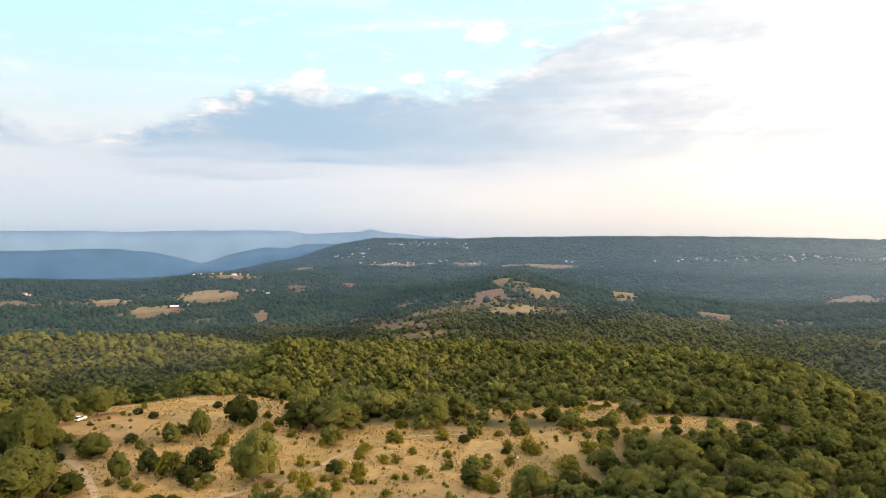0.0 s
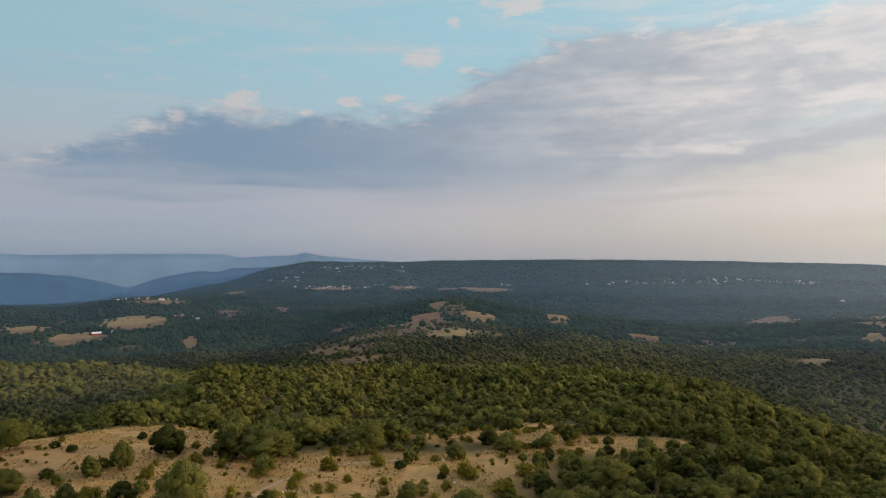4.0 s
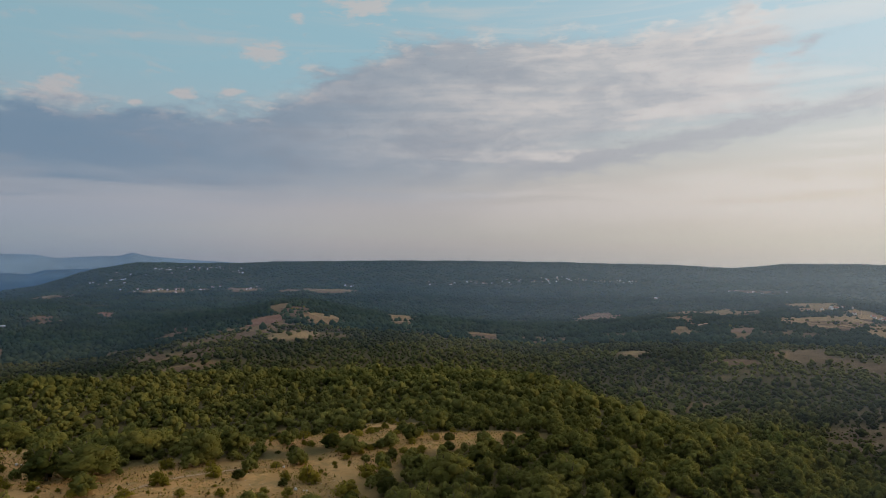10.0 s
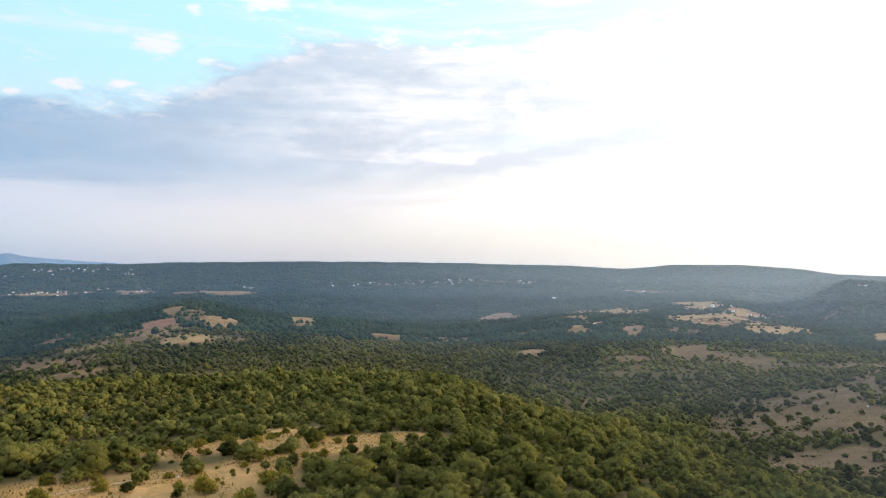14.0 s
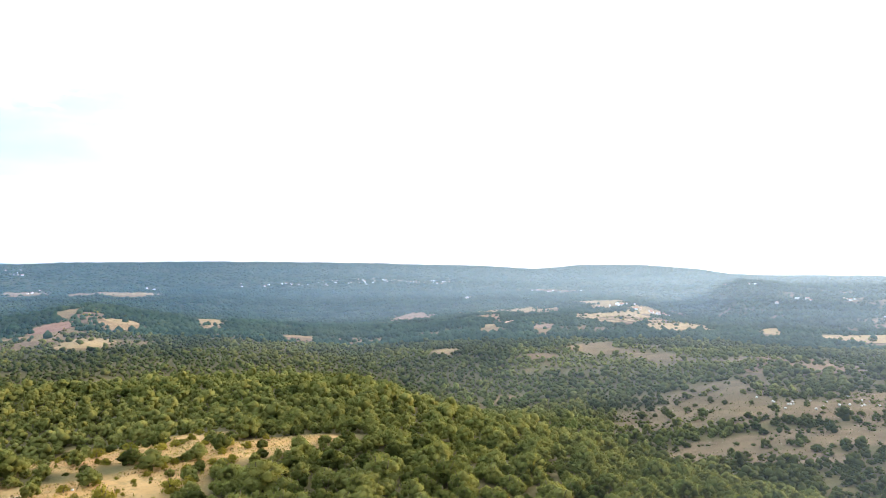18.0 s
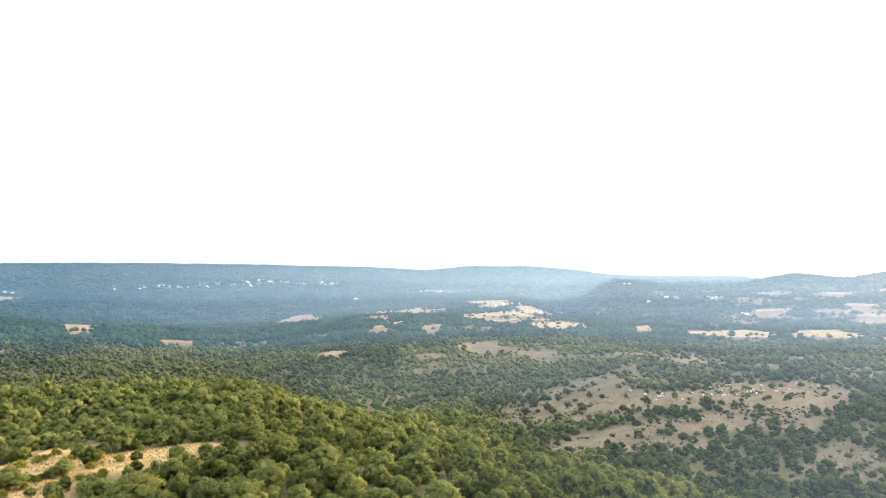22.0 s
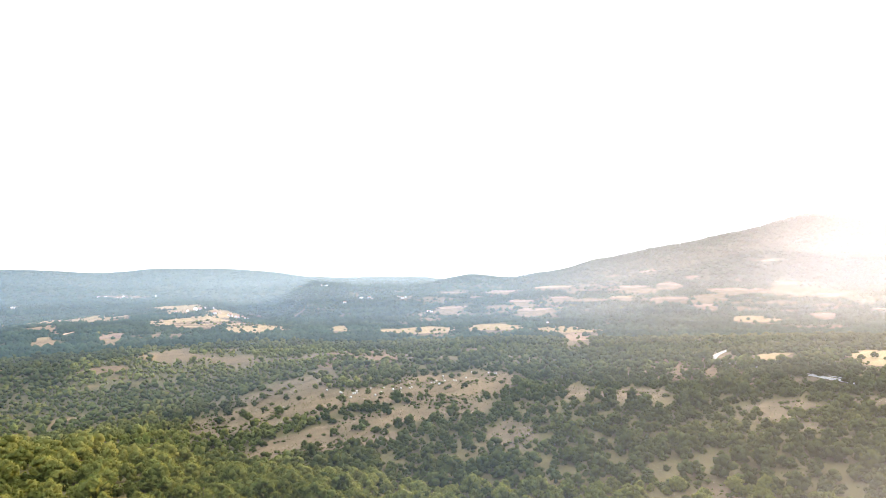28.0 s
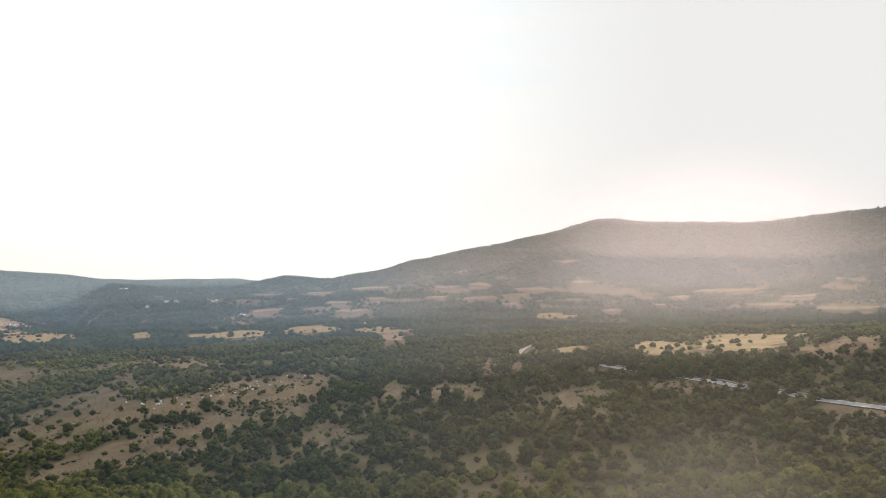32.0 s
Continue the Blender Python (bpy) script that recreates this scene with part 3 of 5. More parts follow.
field_at(50.3, 1686, 41, 140, STRAW)
field_at(52.7, 1258, 44, 130, WHEAT)
field_at(48.6, 1359, 52, 60, TURF)
field_at(42.7, 3043, 70, 34, TURF)
field_at(60.8, 731, 44, 105, TURF)
field_at(33.9, 865, 14, 27, STRAW)
field_at(46.7, 2183, 72, 140, STRAW)
field_at(66.0, 1204, 57, 51, WHEAT)
field_at(71.8, 1244, 47, 50, STRAW)
field_at(77.8, 1208, 48, 40, STRAW)
field_at(78.7, 1033, 22, 140, CLAY)
field_at(59.1, 1249, 15, 59, STRAW)
field_at(100.7, 606, 29, 63, STRAW)
field_at(106.6, 633, 39, 84, STRAW)
field_at(93.2, 618, 16, 32, STRAW)
field_at(86.7, 585, 41, 60, TURF)
field_at(89.8, 503, 22, 39, TURF)
field_at(113.2, 507, 27, 31, TURF)
field_at(87.7, 2038, 15, 15, TURF)
field_at(83.4, 1928, 31.5, 18, CLAY)
field_at(86.0, 1948, 27, 18, CLAY)
field_at(94.4, 1926, 22.5, 14, STRAW)
field_at(97.1, 1769, 21, 18, CLAY)
field_at(90.7, 1849, 58.5, 18, CLAY)
field_at(82.2, 1746, 24, 18, STRAW)
field_at(86.0, 1698, 40.5, 18, CLAY)
field_at(88.8, 1584, 22.5, 18, CLAY)
field_at(105.4, 1801, 58.5, 18, STRAW)
field_at(102.0, 1678, 24, 18, CLAY)
field_at(110.2, 1680, 37.5, 18, CLAY)
field_at(108.5, 1534, 30, 18, STRAW)
field_at(77.5, 1740, 24, 18, CLAY)
field_at(74.3, 1683, 31.5, 18, CLAY)
field_at(76.6, 1993, 46.5, 18, STRAW)
field_at(68.4, 1617, 36, 18, CLAY)
field_at(72.9, 1963, 45, 18, CLAY)
field_at(92.3, 1375, 42, 38, STRAW)
field_at(96.8, 1433, 21, 18, CLAY)
field_at(75.2, 1527, 28.5, 18, CLAY)
field_at(99.2, 1226, 39, 29, TURF)
field_at(113.1, 1477, 40.5, 18, STRAW)
field_at(-16.8, 1690, 48, 22, STRAW)
field_at(-22.5, 1248, 38, 30, STRAW)
# verges of the road
glade(102.5, 426, 36, 19, 0, 0.0)
glade(114.5, 362, 24, 17, 0, 0.0)
glade(89.9, 655, 14, 52, 0, 0.0)
glade(96, 480, 16, 14, 0, 0.3)


def wooded(x, y):
    """How densely trees stand at places x, y: 0 open, 1 closed wood."""
    a, r = np.degrees(np.arctan2(x, y)), np.hypot(x, y)
    ragged = fbm(x, y, 28, 3, 11) * 0.35 + fbm(x, y, 90, 2, 12) * 0.2
    d = np.ones_like(r)
    for ga, gr, wide, deep, lean, trees in GLADES:
        bx, by = bearing(ga)
        dx, dy = x - bx * gr, y - by * gr
        across, along = dx * by - dy * bx, dx * bx + dy * by
        c, s = math.cos(radians(lean)), math.sin(radians(lean))
        u, v = (across * c + along * s) / wide, (along * c - across * s) / deep
        q = np.sqrt(u * u + v * v) + ragged
        d = np.minimum(d, trees + (1 - trees) * np.clip((q - 0.75) / 0.5, 0, 1))
    # a dry, thinly grown country towards the sun
    scrub = np.clip((a - 62) / 16, 0, 1) * np.clip(1 - (r - 420) / 200, 0, 1) * np.clip((fbm(x, y, 85, 3, 14) + 0.05) * 2.2, 0, 0.14)
    scrub = scrub + np.clip((a - 60) / 8, 0, 1) * np.clip(1 - (r - 420) / 200, 0, 1) * np.clip((fbm(x, y, 24, 2, 18) - 0.22) * 4, 0, 0.4)
    slope = np.clip((a - 60) / 8, 0, 1) * np.clip((r - 1300) / 200, 0, 1) * np.clip((2350 - r) / 500, 0, 1) * np.clip(0.36 + fbm(x, y, 80, 3, 15) * 1.2, 0, 0.85)
    gaps = 0.75 * np.clip((fbm(x, y, 75, 3, 16) - 0.30) * 5, 0, 1) * np.clip((r - 450) / 200, 0, 1) * np.clip((2600 - r) / 600, 0, 1)
    return np.clip(d - scrub - slope - gaps, 0, 1)



def mesh_object(name, verts, faces, mat, parent=None, label="", smooth=False):
    me = bpy.data.meshes.new(name)
    verts, faces = np.asarray(verts, np.float32), np.asarray(faces, np.int32)
    n = faces.shape[1]
    me.vertices.add(len(verts))
    me.vertices.foreach_set("co", verts.ravel())
    me.loops.add(faces.size)
    me.loops.foreach_set("vertex_index", faces.ravel())
    me.polygons.add(len(faces))
    me.polygons.foreach_set("loop_start", np.arange(len(faces), dtype=np.int32) * n)
    me.update(calc_edges=True)
    me.polygons.foreach_set("use_smooth", np.full(len(faces), smooth))
    me.materials.append(mat)
    ob = new(name, me)
    if parent:
        ob.parent = parent
    return tagged(ob, label)


GRID_AZ = np.concatenate([np.arange(-40, 122, 0.3), np.arange(122, 320, 2.5)])
GRID_R = np.concatenate([[0.0], np.exp(np.linspace(math.log(12), math.log(4880), 259))])
GRID_X, GRID_Y = (f(np.radians(GRID_AZ))[None] * GRID_R[:, None] for f in (np.sin, np.cos))
GRID_Z = height(GRID_X.ravel(), GRID_Y.ravel()).reshape(GRID_X.shape)


def ground_z(x, y):
    """The height of the ground sheet itself."""
    x, y = np.atleast_1d(np.asarray(x, float)), np.atleast_1d(np.asarray(y, float))
    a, r = (np.degrees(np.arctan2(x, y)) + 40) % 360 - 40, np.clip(np.hypot(x, y), 0.06, 4870)
    i, k = np.clip(np.searchsorted(GRID_R, r, "right") - 1, 0, len(GRID_R) - 2), np.searchsorted(GRID_AZ, a, "right") - 1
    m = (k + 1) % len(GRID_AZ)
    u = (r - GRID_R[i]) / (GRID_R[i + 1] - GRID_R[i])
    v = np.clip((a - GRID_AZ[k]) / np.where(m > 0, GRID_AZ[m] - GRID_AZ[k], 2.5), 0, 1)
    return (GRID_Z[i, k] * (1 - u) + GRID_Z[i + 1, k] * u) * (1 - v) + (GRID_Z[i, m] * (1 - u) + GRID_Z[i + 1, m] * u) * v


def at(azimuth, r, up=0.0):
    """A place on the ground at a bearing and distance."""
    bx, by = bearing(azimuth)
    return Vector((bx * r, by * r, float(ground_z(bx * r, by * r)[0]) + up))


def build_ground():
    """One sheet from under the camera to the horizon, finer where the view goes."""
    n, rows = len(GRID_AZ), len(GRID_R)
    i = np.arange(rows - 1)[:, None] * n + np.arange(n)[None]
    j = np.arange(rows - 1)[:, None] * n + (np.arange(n)[None] + 1) % n
    faces = np.stack([i, i + n, j + n, j], 2).reshape(-1, 4)[:, ::-1]
    x, y = GRID_X.ravel(), GRID_Y.ravel()
    ob = mesh_object("ground", np.stack([x, y, GRID_Z.ravel()], 1), faces, GROUND, smooth=True)
    ob.data.attributes.new("wood", "FLOAT", "POINT").data.foreach_set("value", wooded(x, y).astype(np.float32))
    far = np.clip((np.hypot(x, y) - 750) / 500, 0, 1)
    ob.data.attributes.new("canopy", "FLOAT", "POINT").data.foreach_set("value", far.astype(np.float32))
    a, r = np.degrees(np.arctan2(x, y)), np.hypot(x, y)
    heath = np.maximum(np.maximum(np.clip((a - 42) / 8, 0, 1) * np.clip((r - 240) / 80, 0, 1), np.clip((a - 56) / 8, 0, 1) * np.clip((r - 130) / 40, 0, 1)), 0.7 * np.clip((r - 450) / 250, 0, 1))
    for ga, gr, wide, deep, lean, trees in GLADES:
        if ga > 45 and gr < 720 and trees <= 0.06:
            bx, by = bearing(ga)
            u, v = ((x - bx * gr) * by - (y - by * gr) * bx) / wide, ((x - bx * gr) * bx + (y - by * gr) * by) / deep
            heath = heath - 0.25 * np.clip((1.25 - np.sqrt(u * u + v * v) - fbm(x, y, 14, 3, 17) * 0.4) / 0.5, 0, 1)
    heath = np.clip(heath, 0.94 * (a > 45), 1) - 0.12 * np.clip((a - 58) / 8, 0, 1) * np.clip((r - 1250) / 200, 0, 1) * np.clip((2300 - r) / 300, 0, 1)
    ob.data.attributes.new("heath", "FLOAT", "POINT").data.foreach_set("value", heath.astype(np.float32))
    tagged(ob, "dry grass and red earth over rolling wooded hills", "ground", kind="structure")


build_ground()


def drape(name, outline, mat, up, label="", category="", kind="structure", parent=None):
    """A sheet laid over the ground: rows of places across it."""
    P = np.array(outline, float)
    rows, cols = P.shape[:2]
    flat = P.reshape(-1, 2)
    V = np.column_stack([flat, ground_z(flat[:, 0], flat[:, 1]) + up])
    F = [(r * cols + c, r * cols + c + 1, r * cols + cols + c + 1, r * cols + cols + c) for r in range(rows - 1) for c in range(cols - 1)]
    ob = mesh_object(name, V, F, mat, parent=parent, smooth=True)
    return tagged(ob, label, category, kind=kind)


def field(azimuth, r, wide, deep, mat, lean=0.0):
    """A mown or ploughed field: an uneven patch on the land."""
    bx, by = bearing(azimuth)
    k = GRID_R[np.searchsorted(GRID_R, r)] * 0.024
    n = max(8, int(2 * deep / k * 2))
    rows = []
    for v in np.linspace(-1, 1, n):
        ends = [s * wide * max(0.02, (1 - abs(v) ** 3.5)) ** 0.5 * (1 + 0.18 * math.sin(v * 4 + azimuth + s) + 0.1 * math.sin(v * 11 + r) + 0.35 * float(fbm(np.array([v * 40 + s * 90 + r]), np.array([azimuth * 7]), 12, 2, 9)[0])) for s in (-1, 1)]
        rows.append([(bx * (r + v * deep + lean * u) + by * u, by * (r + v * deep + lean * u) - bx * u) for u in np.linspace(ends[0], ends[1], 25)])
    drape("field", rows, mat, 0.45, {"red_earth": "bare reddish ploughed field among oaks", "clay_field": "pinkish brown bare field edged by trees", "cut_wheat": "golden mown wheat field among dark oaks", "grazed_turf": "dry brown grazed turf with scattered bushes"}.get(mat.name, "pale straw-coloured mown field edged by trees"), "field")


def ribbon(name, points, wide, mat, up, label="", category="", parent=None, shift=0.0):
    """A strip along a bent line of bearings and distances."""
    P = np.array([bearing(a) for a, r in points]) * np.array([r for a, r in points])[:, None]
    s = np.concatenate([[0], np.cumsum(np.linalg.norm(np.diff(P, axis=0), axis=1))])
    q = np.linspace(0, s[-1], max(8, int(s[-1] / 3)))
    L = np.stack([np.interp(q, s, P[:, 0]), np.interp(q, s, P[:, 1])], 1)
    for k in range(6):
        L[1:-1] = (L[:-2] + 2 * L[1:-1] + L[2:]) / 4
    T = np.gradient(L, axis=0)
    T /= np.linalg.norm(T, axis=1)[:, None]
    side = np.stack([T[:, 1], -T[:, 0]], 1)
    rows = [[tuple(p + d * (shift + w)) for w in np.linspace(-wide / 2, wide / 2, 4)] for p, d in zip(L, side)]
    return drape(name, rows, mat, up, label, category, parent=parent), L, side


# ---- woods ----
rng = np.random.default_rng(7)
ICO_V = []
g = (1 + 5 ** 0.5) / 2
for p in ((0, 1, g), (1, g, 0), (g, 0, 1)):
    for s in ((1, 1), (1, -1), (-1, 1), (-1, -1)):
        v, k = list(p), 0
        for m in range(3):
            if p[m]:
                v[m] *= s[k]
                k += 1
        ICO_V.append(v)
ICO_V = np.array(ICO_V) / math.hypot(1, g)
ICO_F = [(i, j, k) for i in range(12) for j in range(i + 1, 12) for k in range(j + 1, 12)
         if all(np.linalg.norm(ICO_V[p] - ICO_V[q]) < 1.2 for p, q in ((i, j), (j, k), (i, k)))]
ICO_F = np.array([f if np.dot(np.cross(ICO_V[f[1]] - ICO_V[f[0]], ICO_V[f[2]] - ICO_V[f[0]]), ICO_V[f[0]]) > 0 else f[::-1] for f in ICO_F])


def crown(rng, lobes, cards, card, core=0.76, spread=0.36, flat=0.8, lobe=0.0, loose=0.14, whole=2.0):
    """A crown one unit wide and about as high, base at zero: lobes of leaf clumps round hidden hearts."""
    V, F, L, count = [], [], [], 0
    for k in range(lobes):
        turn, up = k * 2.4 + rng.uniform(-0.4, 0.4), (k + 0.5) / lobes
        out = spread * math.sqrt(max(0.0, 1 - (2 * up - 0.75) ** 2)) * rng.uniform(0.65, 1.05)
        c = np.array([math.cos(turn) * out, math.sin(turn) * out, 0.16 + 0.62 * up * flat])
        rad = (lobe or (0.30 if lobes > 3 else 0.42)) * rng.uniform(0.75, 1.12)
        q = ICO_V * rng.uniform(0.66, 1.22, (12, 1)) * rad * core
        V.append(q * rng.uniform(0.68, 1.32, 3) * (1, 1, 0.9) + c)
        L.append(ICO_V + rng.normal(size=(12, 3)) * 0.5)
        F.append(ICO_F + count)
        count += 12
        for m in range(cards):
            d = rng.normal(size=3)
            d[2] = abs(d[2]) * 0.8 - 0.25
            d /= np.linalg.norm(d)
            s = rng.normal(size=3)
            n = d * 1.0 + s / np.linalg.norm(s) * 0.7
            n /= np.linalg.norm(n)
            a = np.cross(n, rng.normal(size=3))
            a /= np.linalg.norm(a)
            b = np.cross(n, a)
            p, w = c + d * rad * rng.uniform(1.0 - loose, 1.0 + loose) * (1, 1, 0.85), card * rng.uniform(0.6, 1.25)
            V.append(np.array([p + a * w, p - a * w * 0.55 + b * w * 0.75, p - a * w * 0.55 - b * w * 0.75]))
            L.append(np.array([d * 0.7 + n * 0.4 + e for e in (a * 0.25, b * 0.2, -b * 0.2)]))
            F.append(np.array([(0, 1, 2)]) + count)
            count += 3
    V, L = np.concatenate(V), np.concatenate(L) + (np.concatenate(V) - (0, 0, 0.38)) * whole
    return V, np.concatenate(F), L / np.linalg.norm(L, axis=1)[:, None]


def limbs(rng, tall, wide):
    """A tapered trunk that forks into bent limbs."""
    V, F = [], []

    def tube(points, radii, sides=6):
        base = len(V)
        for p, r in zip(points, radii):
            for k in range(sides):
                V.append((p[0] + r * math.cos(6.283 * k / sides), p[1] + r * math.sin(6.283 * k / sides), p[2]))
        for i in range(len(points) - 1):
            for k in range(sides):
                m = (k + 1) % sides
                F.append((base + i * sides + k, base + i * sides + m, base + (i + 1) * sides + m, base + (i + 1) * sides + k))

    lean = rng.uniform(-0.1, 0.1, 2)
    tube([(0, 0, -0.5), (lean[0] * 0.4, lean[1] * 0.4, tall * 0.2), (lean[0], lean[1], tall * 0.42)], [0.055 * wide, 0.04 * wide, 0.032 * wide])
    for k in range(5):
        a, o = k * 1.257 + rng.uniform(-0.4, 0.4), wide * rng.uniform(0.22, 0.36)
        z0, z1 = tall * rng.uniform(0.22, 0.4), tall * rng.uniform(0.55, 0.85)
        tube([(lean[0], lean[1], z0), (math.cos(a) * o * 0.55, math.sin(a) * o * 0.55, (z0 + z1) * 0.5), (math.cos(a) * o, math.sin(a) * o, z1)],
             [0.024 * wide, 0.016 * wide, 0.006 * wide], 5)
    return np.array(V), np.array(F)


def forest(name, label, protos, x, y, size, tall, mat, sink=0.3):
    """Many trees as one growth: prototypes turned, scaled and set on the land."""
    z = ground_z(x, y)
    turn, kind = rng.uniform(0, 6.283, len(x)), rng.integers(0, len(protos), len(x))
    VV, FF, LL, TT, count = [], [], [], [], 0
    shade = rng.uniform(0, 1, len(x))
    for k, (v, f, l) in enumerate(protos):
        m = kind == k
        if not m.any():
            continue
        c, s = np.cos(turn[m])[:, None], np.sin(turn[m])[:, None]
        w, h = size[m][:, None], tall[m][:, None]
        P = np.stack([x[m][:, None] + (v[:, 0] * c - v[:, 1] * s) * w, y[m][:, None] + (v[:, 0] * s + v[:, 1] * c) * w, z[m][:, None] - sink + v[:, 2] * h], 2)
        VV.append(P.reshape(-1, 3))
        LL.append(np.stack([l[:, 0] * c - l[:, 1] * s, l[:, 0] * s + l[:, 1] * c, np.broadcast_to(l[:, 2], (len(c), len(v)))], 2).reshape(-1, 3))
        TT.append(np.repeat(shade[m], len(v)))
        FF.append((f[None] + (np.arange(m.sum()) * len(v))[:, None, None] + count).reshape(-1, 3))
        count += P.shape[0] * P.shape[1]
    ob = mesh_object(name, np.concatenate(VV), np.concatenate(FF), mat, smooth=True)
    ob.data.attributes.new("tint", "FLOAT", "POINT").data.foreach_set("value", np.concatenate(TT).astype(np.float32))
    ob.data.normals_split_custom_set_from_vertices(np.concatenate(LL).astype(np.float32))
    return tagged(ob, label, "forest", kind="stuff")


def scatter(near, far, step, lo=-37, hi=119, gain=1.0):
    """Places on a shaken grid between two distances and bearings, thinned by the openness of the land."""
    n = int(far / step) + 1
    gx, gy = np.meshgrid(np.arange(-n, n + 1) * step, np.arange(-n, n + 1) * step)
    gx, gy = gx.ravel(), gy.ravel()
    gx, gy = gx + rng.uniform(-0.45, 0.45, len(gx)) * step, gy + rng.uniform(-0.45, 0.45, len(gy)) * step
    r, a = np.hypot(gx, gy), np.degrees(np.arctan2(gx, gy))
    ok = (r > near) & (r < far) & (a > lo) & (a < hi)
    gx, gy = gx[ok], gy[ok]
    ok = rng.uniform(0, 1, len(gx)) < wooded(gx, gy) * gain
    return gx[ok], gy[ok]


def dome(rng, sides, rings):
    """A far crown: an uneven dome one unit wide."""
    V, F = [], []
    for k in range(rings):
        w, z = ((0.5, 0.0), (0.42, 0.45))[k]
        V += [(w * rng.uniform(0.8, 1.2) * math.cos(6.283 * m / sides), w * rng.uniform(0.8, 1.2) * math.sin(6.283 * m / sides), z * rng.uniform(0.85, 1.15)) for m in range(sides)]
    V.append((rng.uniform(-0.08, 0.08), rng.uniform(-0.08, 0.08), 0.8))
    for k in range(rings - 1):
        for m in range(sides):
            a, b = k * sides + m, k * sides + (m + 1) % sides
            F += [(a, b, b + sides), (a, b + sides, a + sides)]
    a = (rings - 1) * sides
    F += [(a + m, a + (m + 1) % sides, len(V) - 1) for m in range(sides)]
    V = np.array(V)
    L = V - (0, 0, 0.15)
    return V, np.array(F), L / np.linalg.norm(L, axis=1)[:, None]


NEAR_P = [crown(rng, 18, 15, 0.05, core=0.84, spread=0.36, lobe=0.17, loose=0.28, whole=1.6) for k in range(10)]
MID_P = [crown(rng, 6, 4, 0.075, core=0.9, spread=0.31, lobe=0.24, loose=0.16, whole=1.4) for k in range(8)]
LOW_P = [crown(rng, 8, 5, 0.075, core=0.88, spread=0.32, lobe=0.22, loose=0.16, whole=1.4) for k in range(8)]
FAR_P = [crown(rng, 2, 0, 0.16, core=1.0, spread=0.22, lobe=0.36) for k in range(8)]
CLUMP_P = [crown(rng, 1, 6, 0.14, core=0.9, spread=0.1) for k in range(8)]
HILL_P = [dome(rng, 5, 2) for k in range(8)]
DISTANT_P = [dome(rng, 5, 1) for k in range(8)]
HOLD = 178      # trees nearer than this are things of their own


def grow(name, label, protos, x, y, wide, tall, mat):
    size = wide * np.clip(0.78 * np.exp(rng.normal(size=len(x)) * 0.34), 0.38, 1.6)
    forest(name, label, protos, x, y, size, size * rng.uniform(0.75, 1.1, len(x)) * tall, mat)


x, y = scatter(HOLD, 260, 4.4)
pick = rng.uniform(0, 1, len(x))
grow("oak_wood", "dense sunlit oak wood on the near hill", NEAR_P, x[pick < 0.8], y[pick < 0.8], 6.0, 1.12, LEAF_OAK)
grow("holm_oak_wood", "dark evergreen oaks mixed into the near wood", NEAR_P, x[pick > 0.8], y[pick > 0.8], 5.4, 0.9, LEAF_DARK)
x, y = scatter(260, 560, 4.7)
# past this bearing the trees take the leaf colour with shade in it
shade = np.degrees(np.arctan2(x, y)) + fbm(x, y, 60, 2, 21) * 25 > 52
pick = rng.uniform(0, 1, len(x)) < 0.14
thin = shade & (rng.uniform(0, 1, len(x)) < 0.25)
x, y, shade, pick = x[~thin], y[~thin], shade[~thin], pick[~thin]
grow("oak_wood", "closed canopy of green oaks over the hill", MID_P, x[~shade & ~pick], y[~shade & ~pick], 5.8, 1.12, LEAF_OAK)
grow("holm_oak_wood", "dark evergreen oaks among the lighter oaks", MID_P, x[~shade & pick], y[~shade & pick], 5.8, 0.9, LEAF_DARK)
grow("valley_wood", "oaks and scrub on the valley side in shaded grey-green", LOW_P, x[shade], y[shade], 7.0, 1.0, LEAF_SHADED)
x, y = scatter(560, 980, 6.2)
spur = (np.degrees(np.arctan2(x, y)) < -7) & (np.hypot(x, y) < 790 + fbm(x, y, 120, 2, 23) * 60)
grow("oak_wood", "sunlit oak wood over the next spur", FAR_P, x[spur], y[spur], 7.0, 0.9, LEAF_OAK)
x, y = x[~spur], y[~spur]
crest = (np.abs(np.degrees(np.arctan2(x, y)) - 50) < 11) & (np.abs(np.hypot(x, y) - 780 + fbm(x, y, 90, 2, 24) * 70) < 85)
grow("oak_wood", "lighter olive oaks along the crest of the next hill", FAR_P, x[crest], y[crest], 6.6, 0.85, LEAF_OAK)
x, y = x[~crest], y[~crest]
pick = fbm(x, y, 130, 3, 22) > 0.12
grow("valley_wood", "dense mixed oak wood in the valley in shaded green", FAR_P, x[~pick], y[~pick], 7.2, 0.85, LEAF_SHADED)
grow("valley_wood", "oak wood in the valley in a lighter shaded green", FAR_P, x[pick], y[pick], 7.0, 0.85, LEAF_VALLEY)
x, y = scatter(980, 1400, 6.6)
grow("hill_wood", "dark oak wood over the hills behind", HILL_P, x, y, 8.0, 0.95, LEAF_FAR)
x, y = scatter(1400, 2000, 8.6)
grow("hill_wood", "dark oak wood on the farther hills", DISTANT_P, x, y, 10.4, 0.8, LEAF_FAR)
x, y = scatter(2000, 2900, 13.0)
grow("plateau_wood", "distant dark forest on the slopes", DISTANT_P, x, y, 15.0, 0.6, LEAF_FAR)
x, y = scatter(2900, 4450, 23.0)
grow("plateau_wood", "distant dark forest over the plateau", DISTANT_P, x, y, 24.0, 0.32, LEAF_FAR)


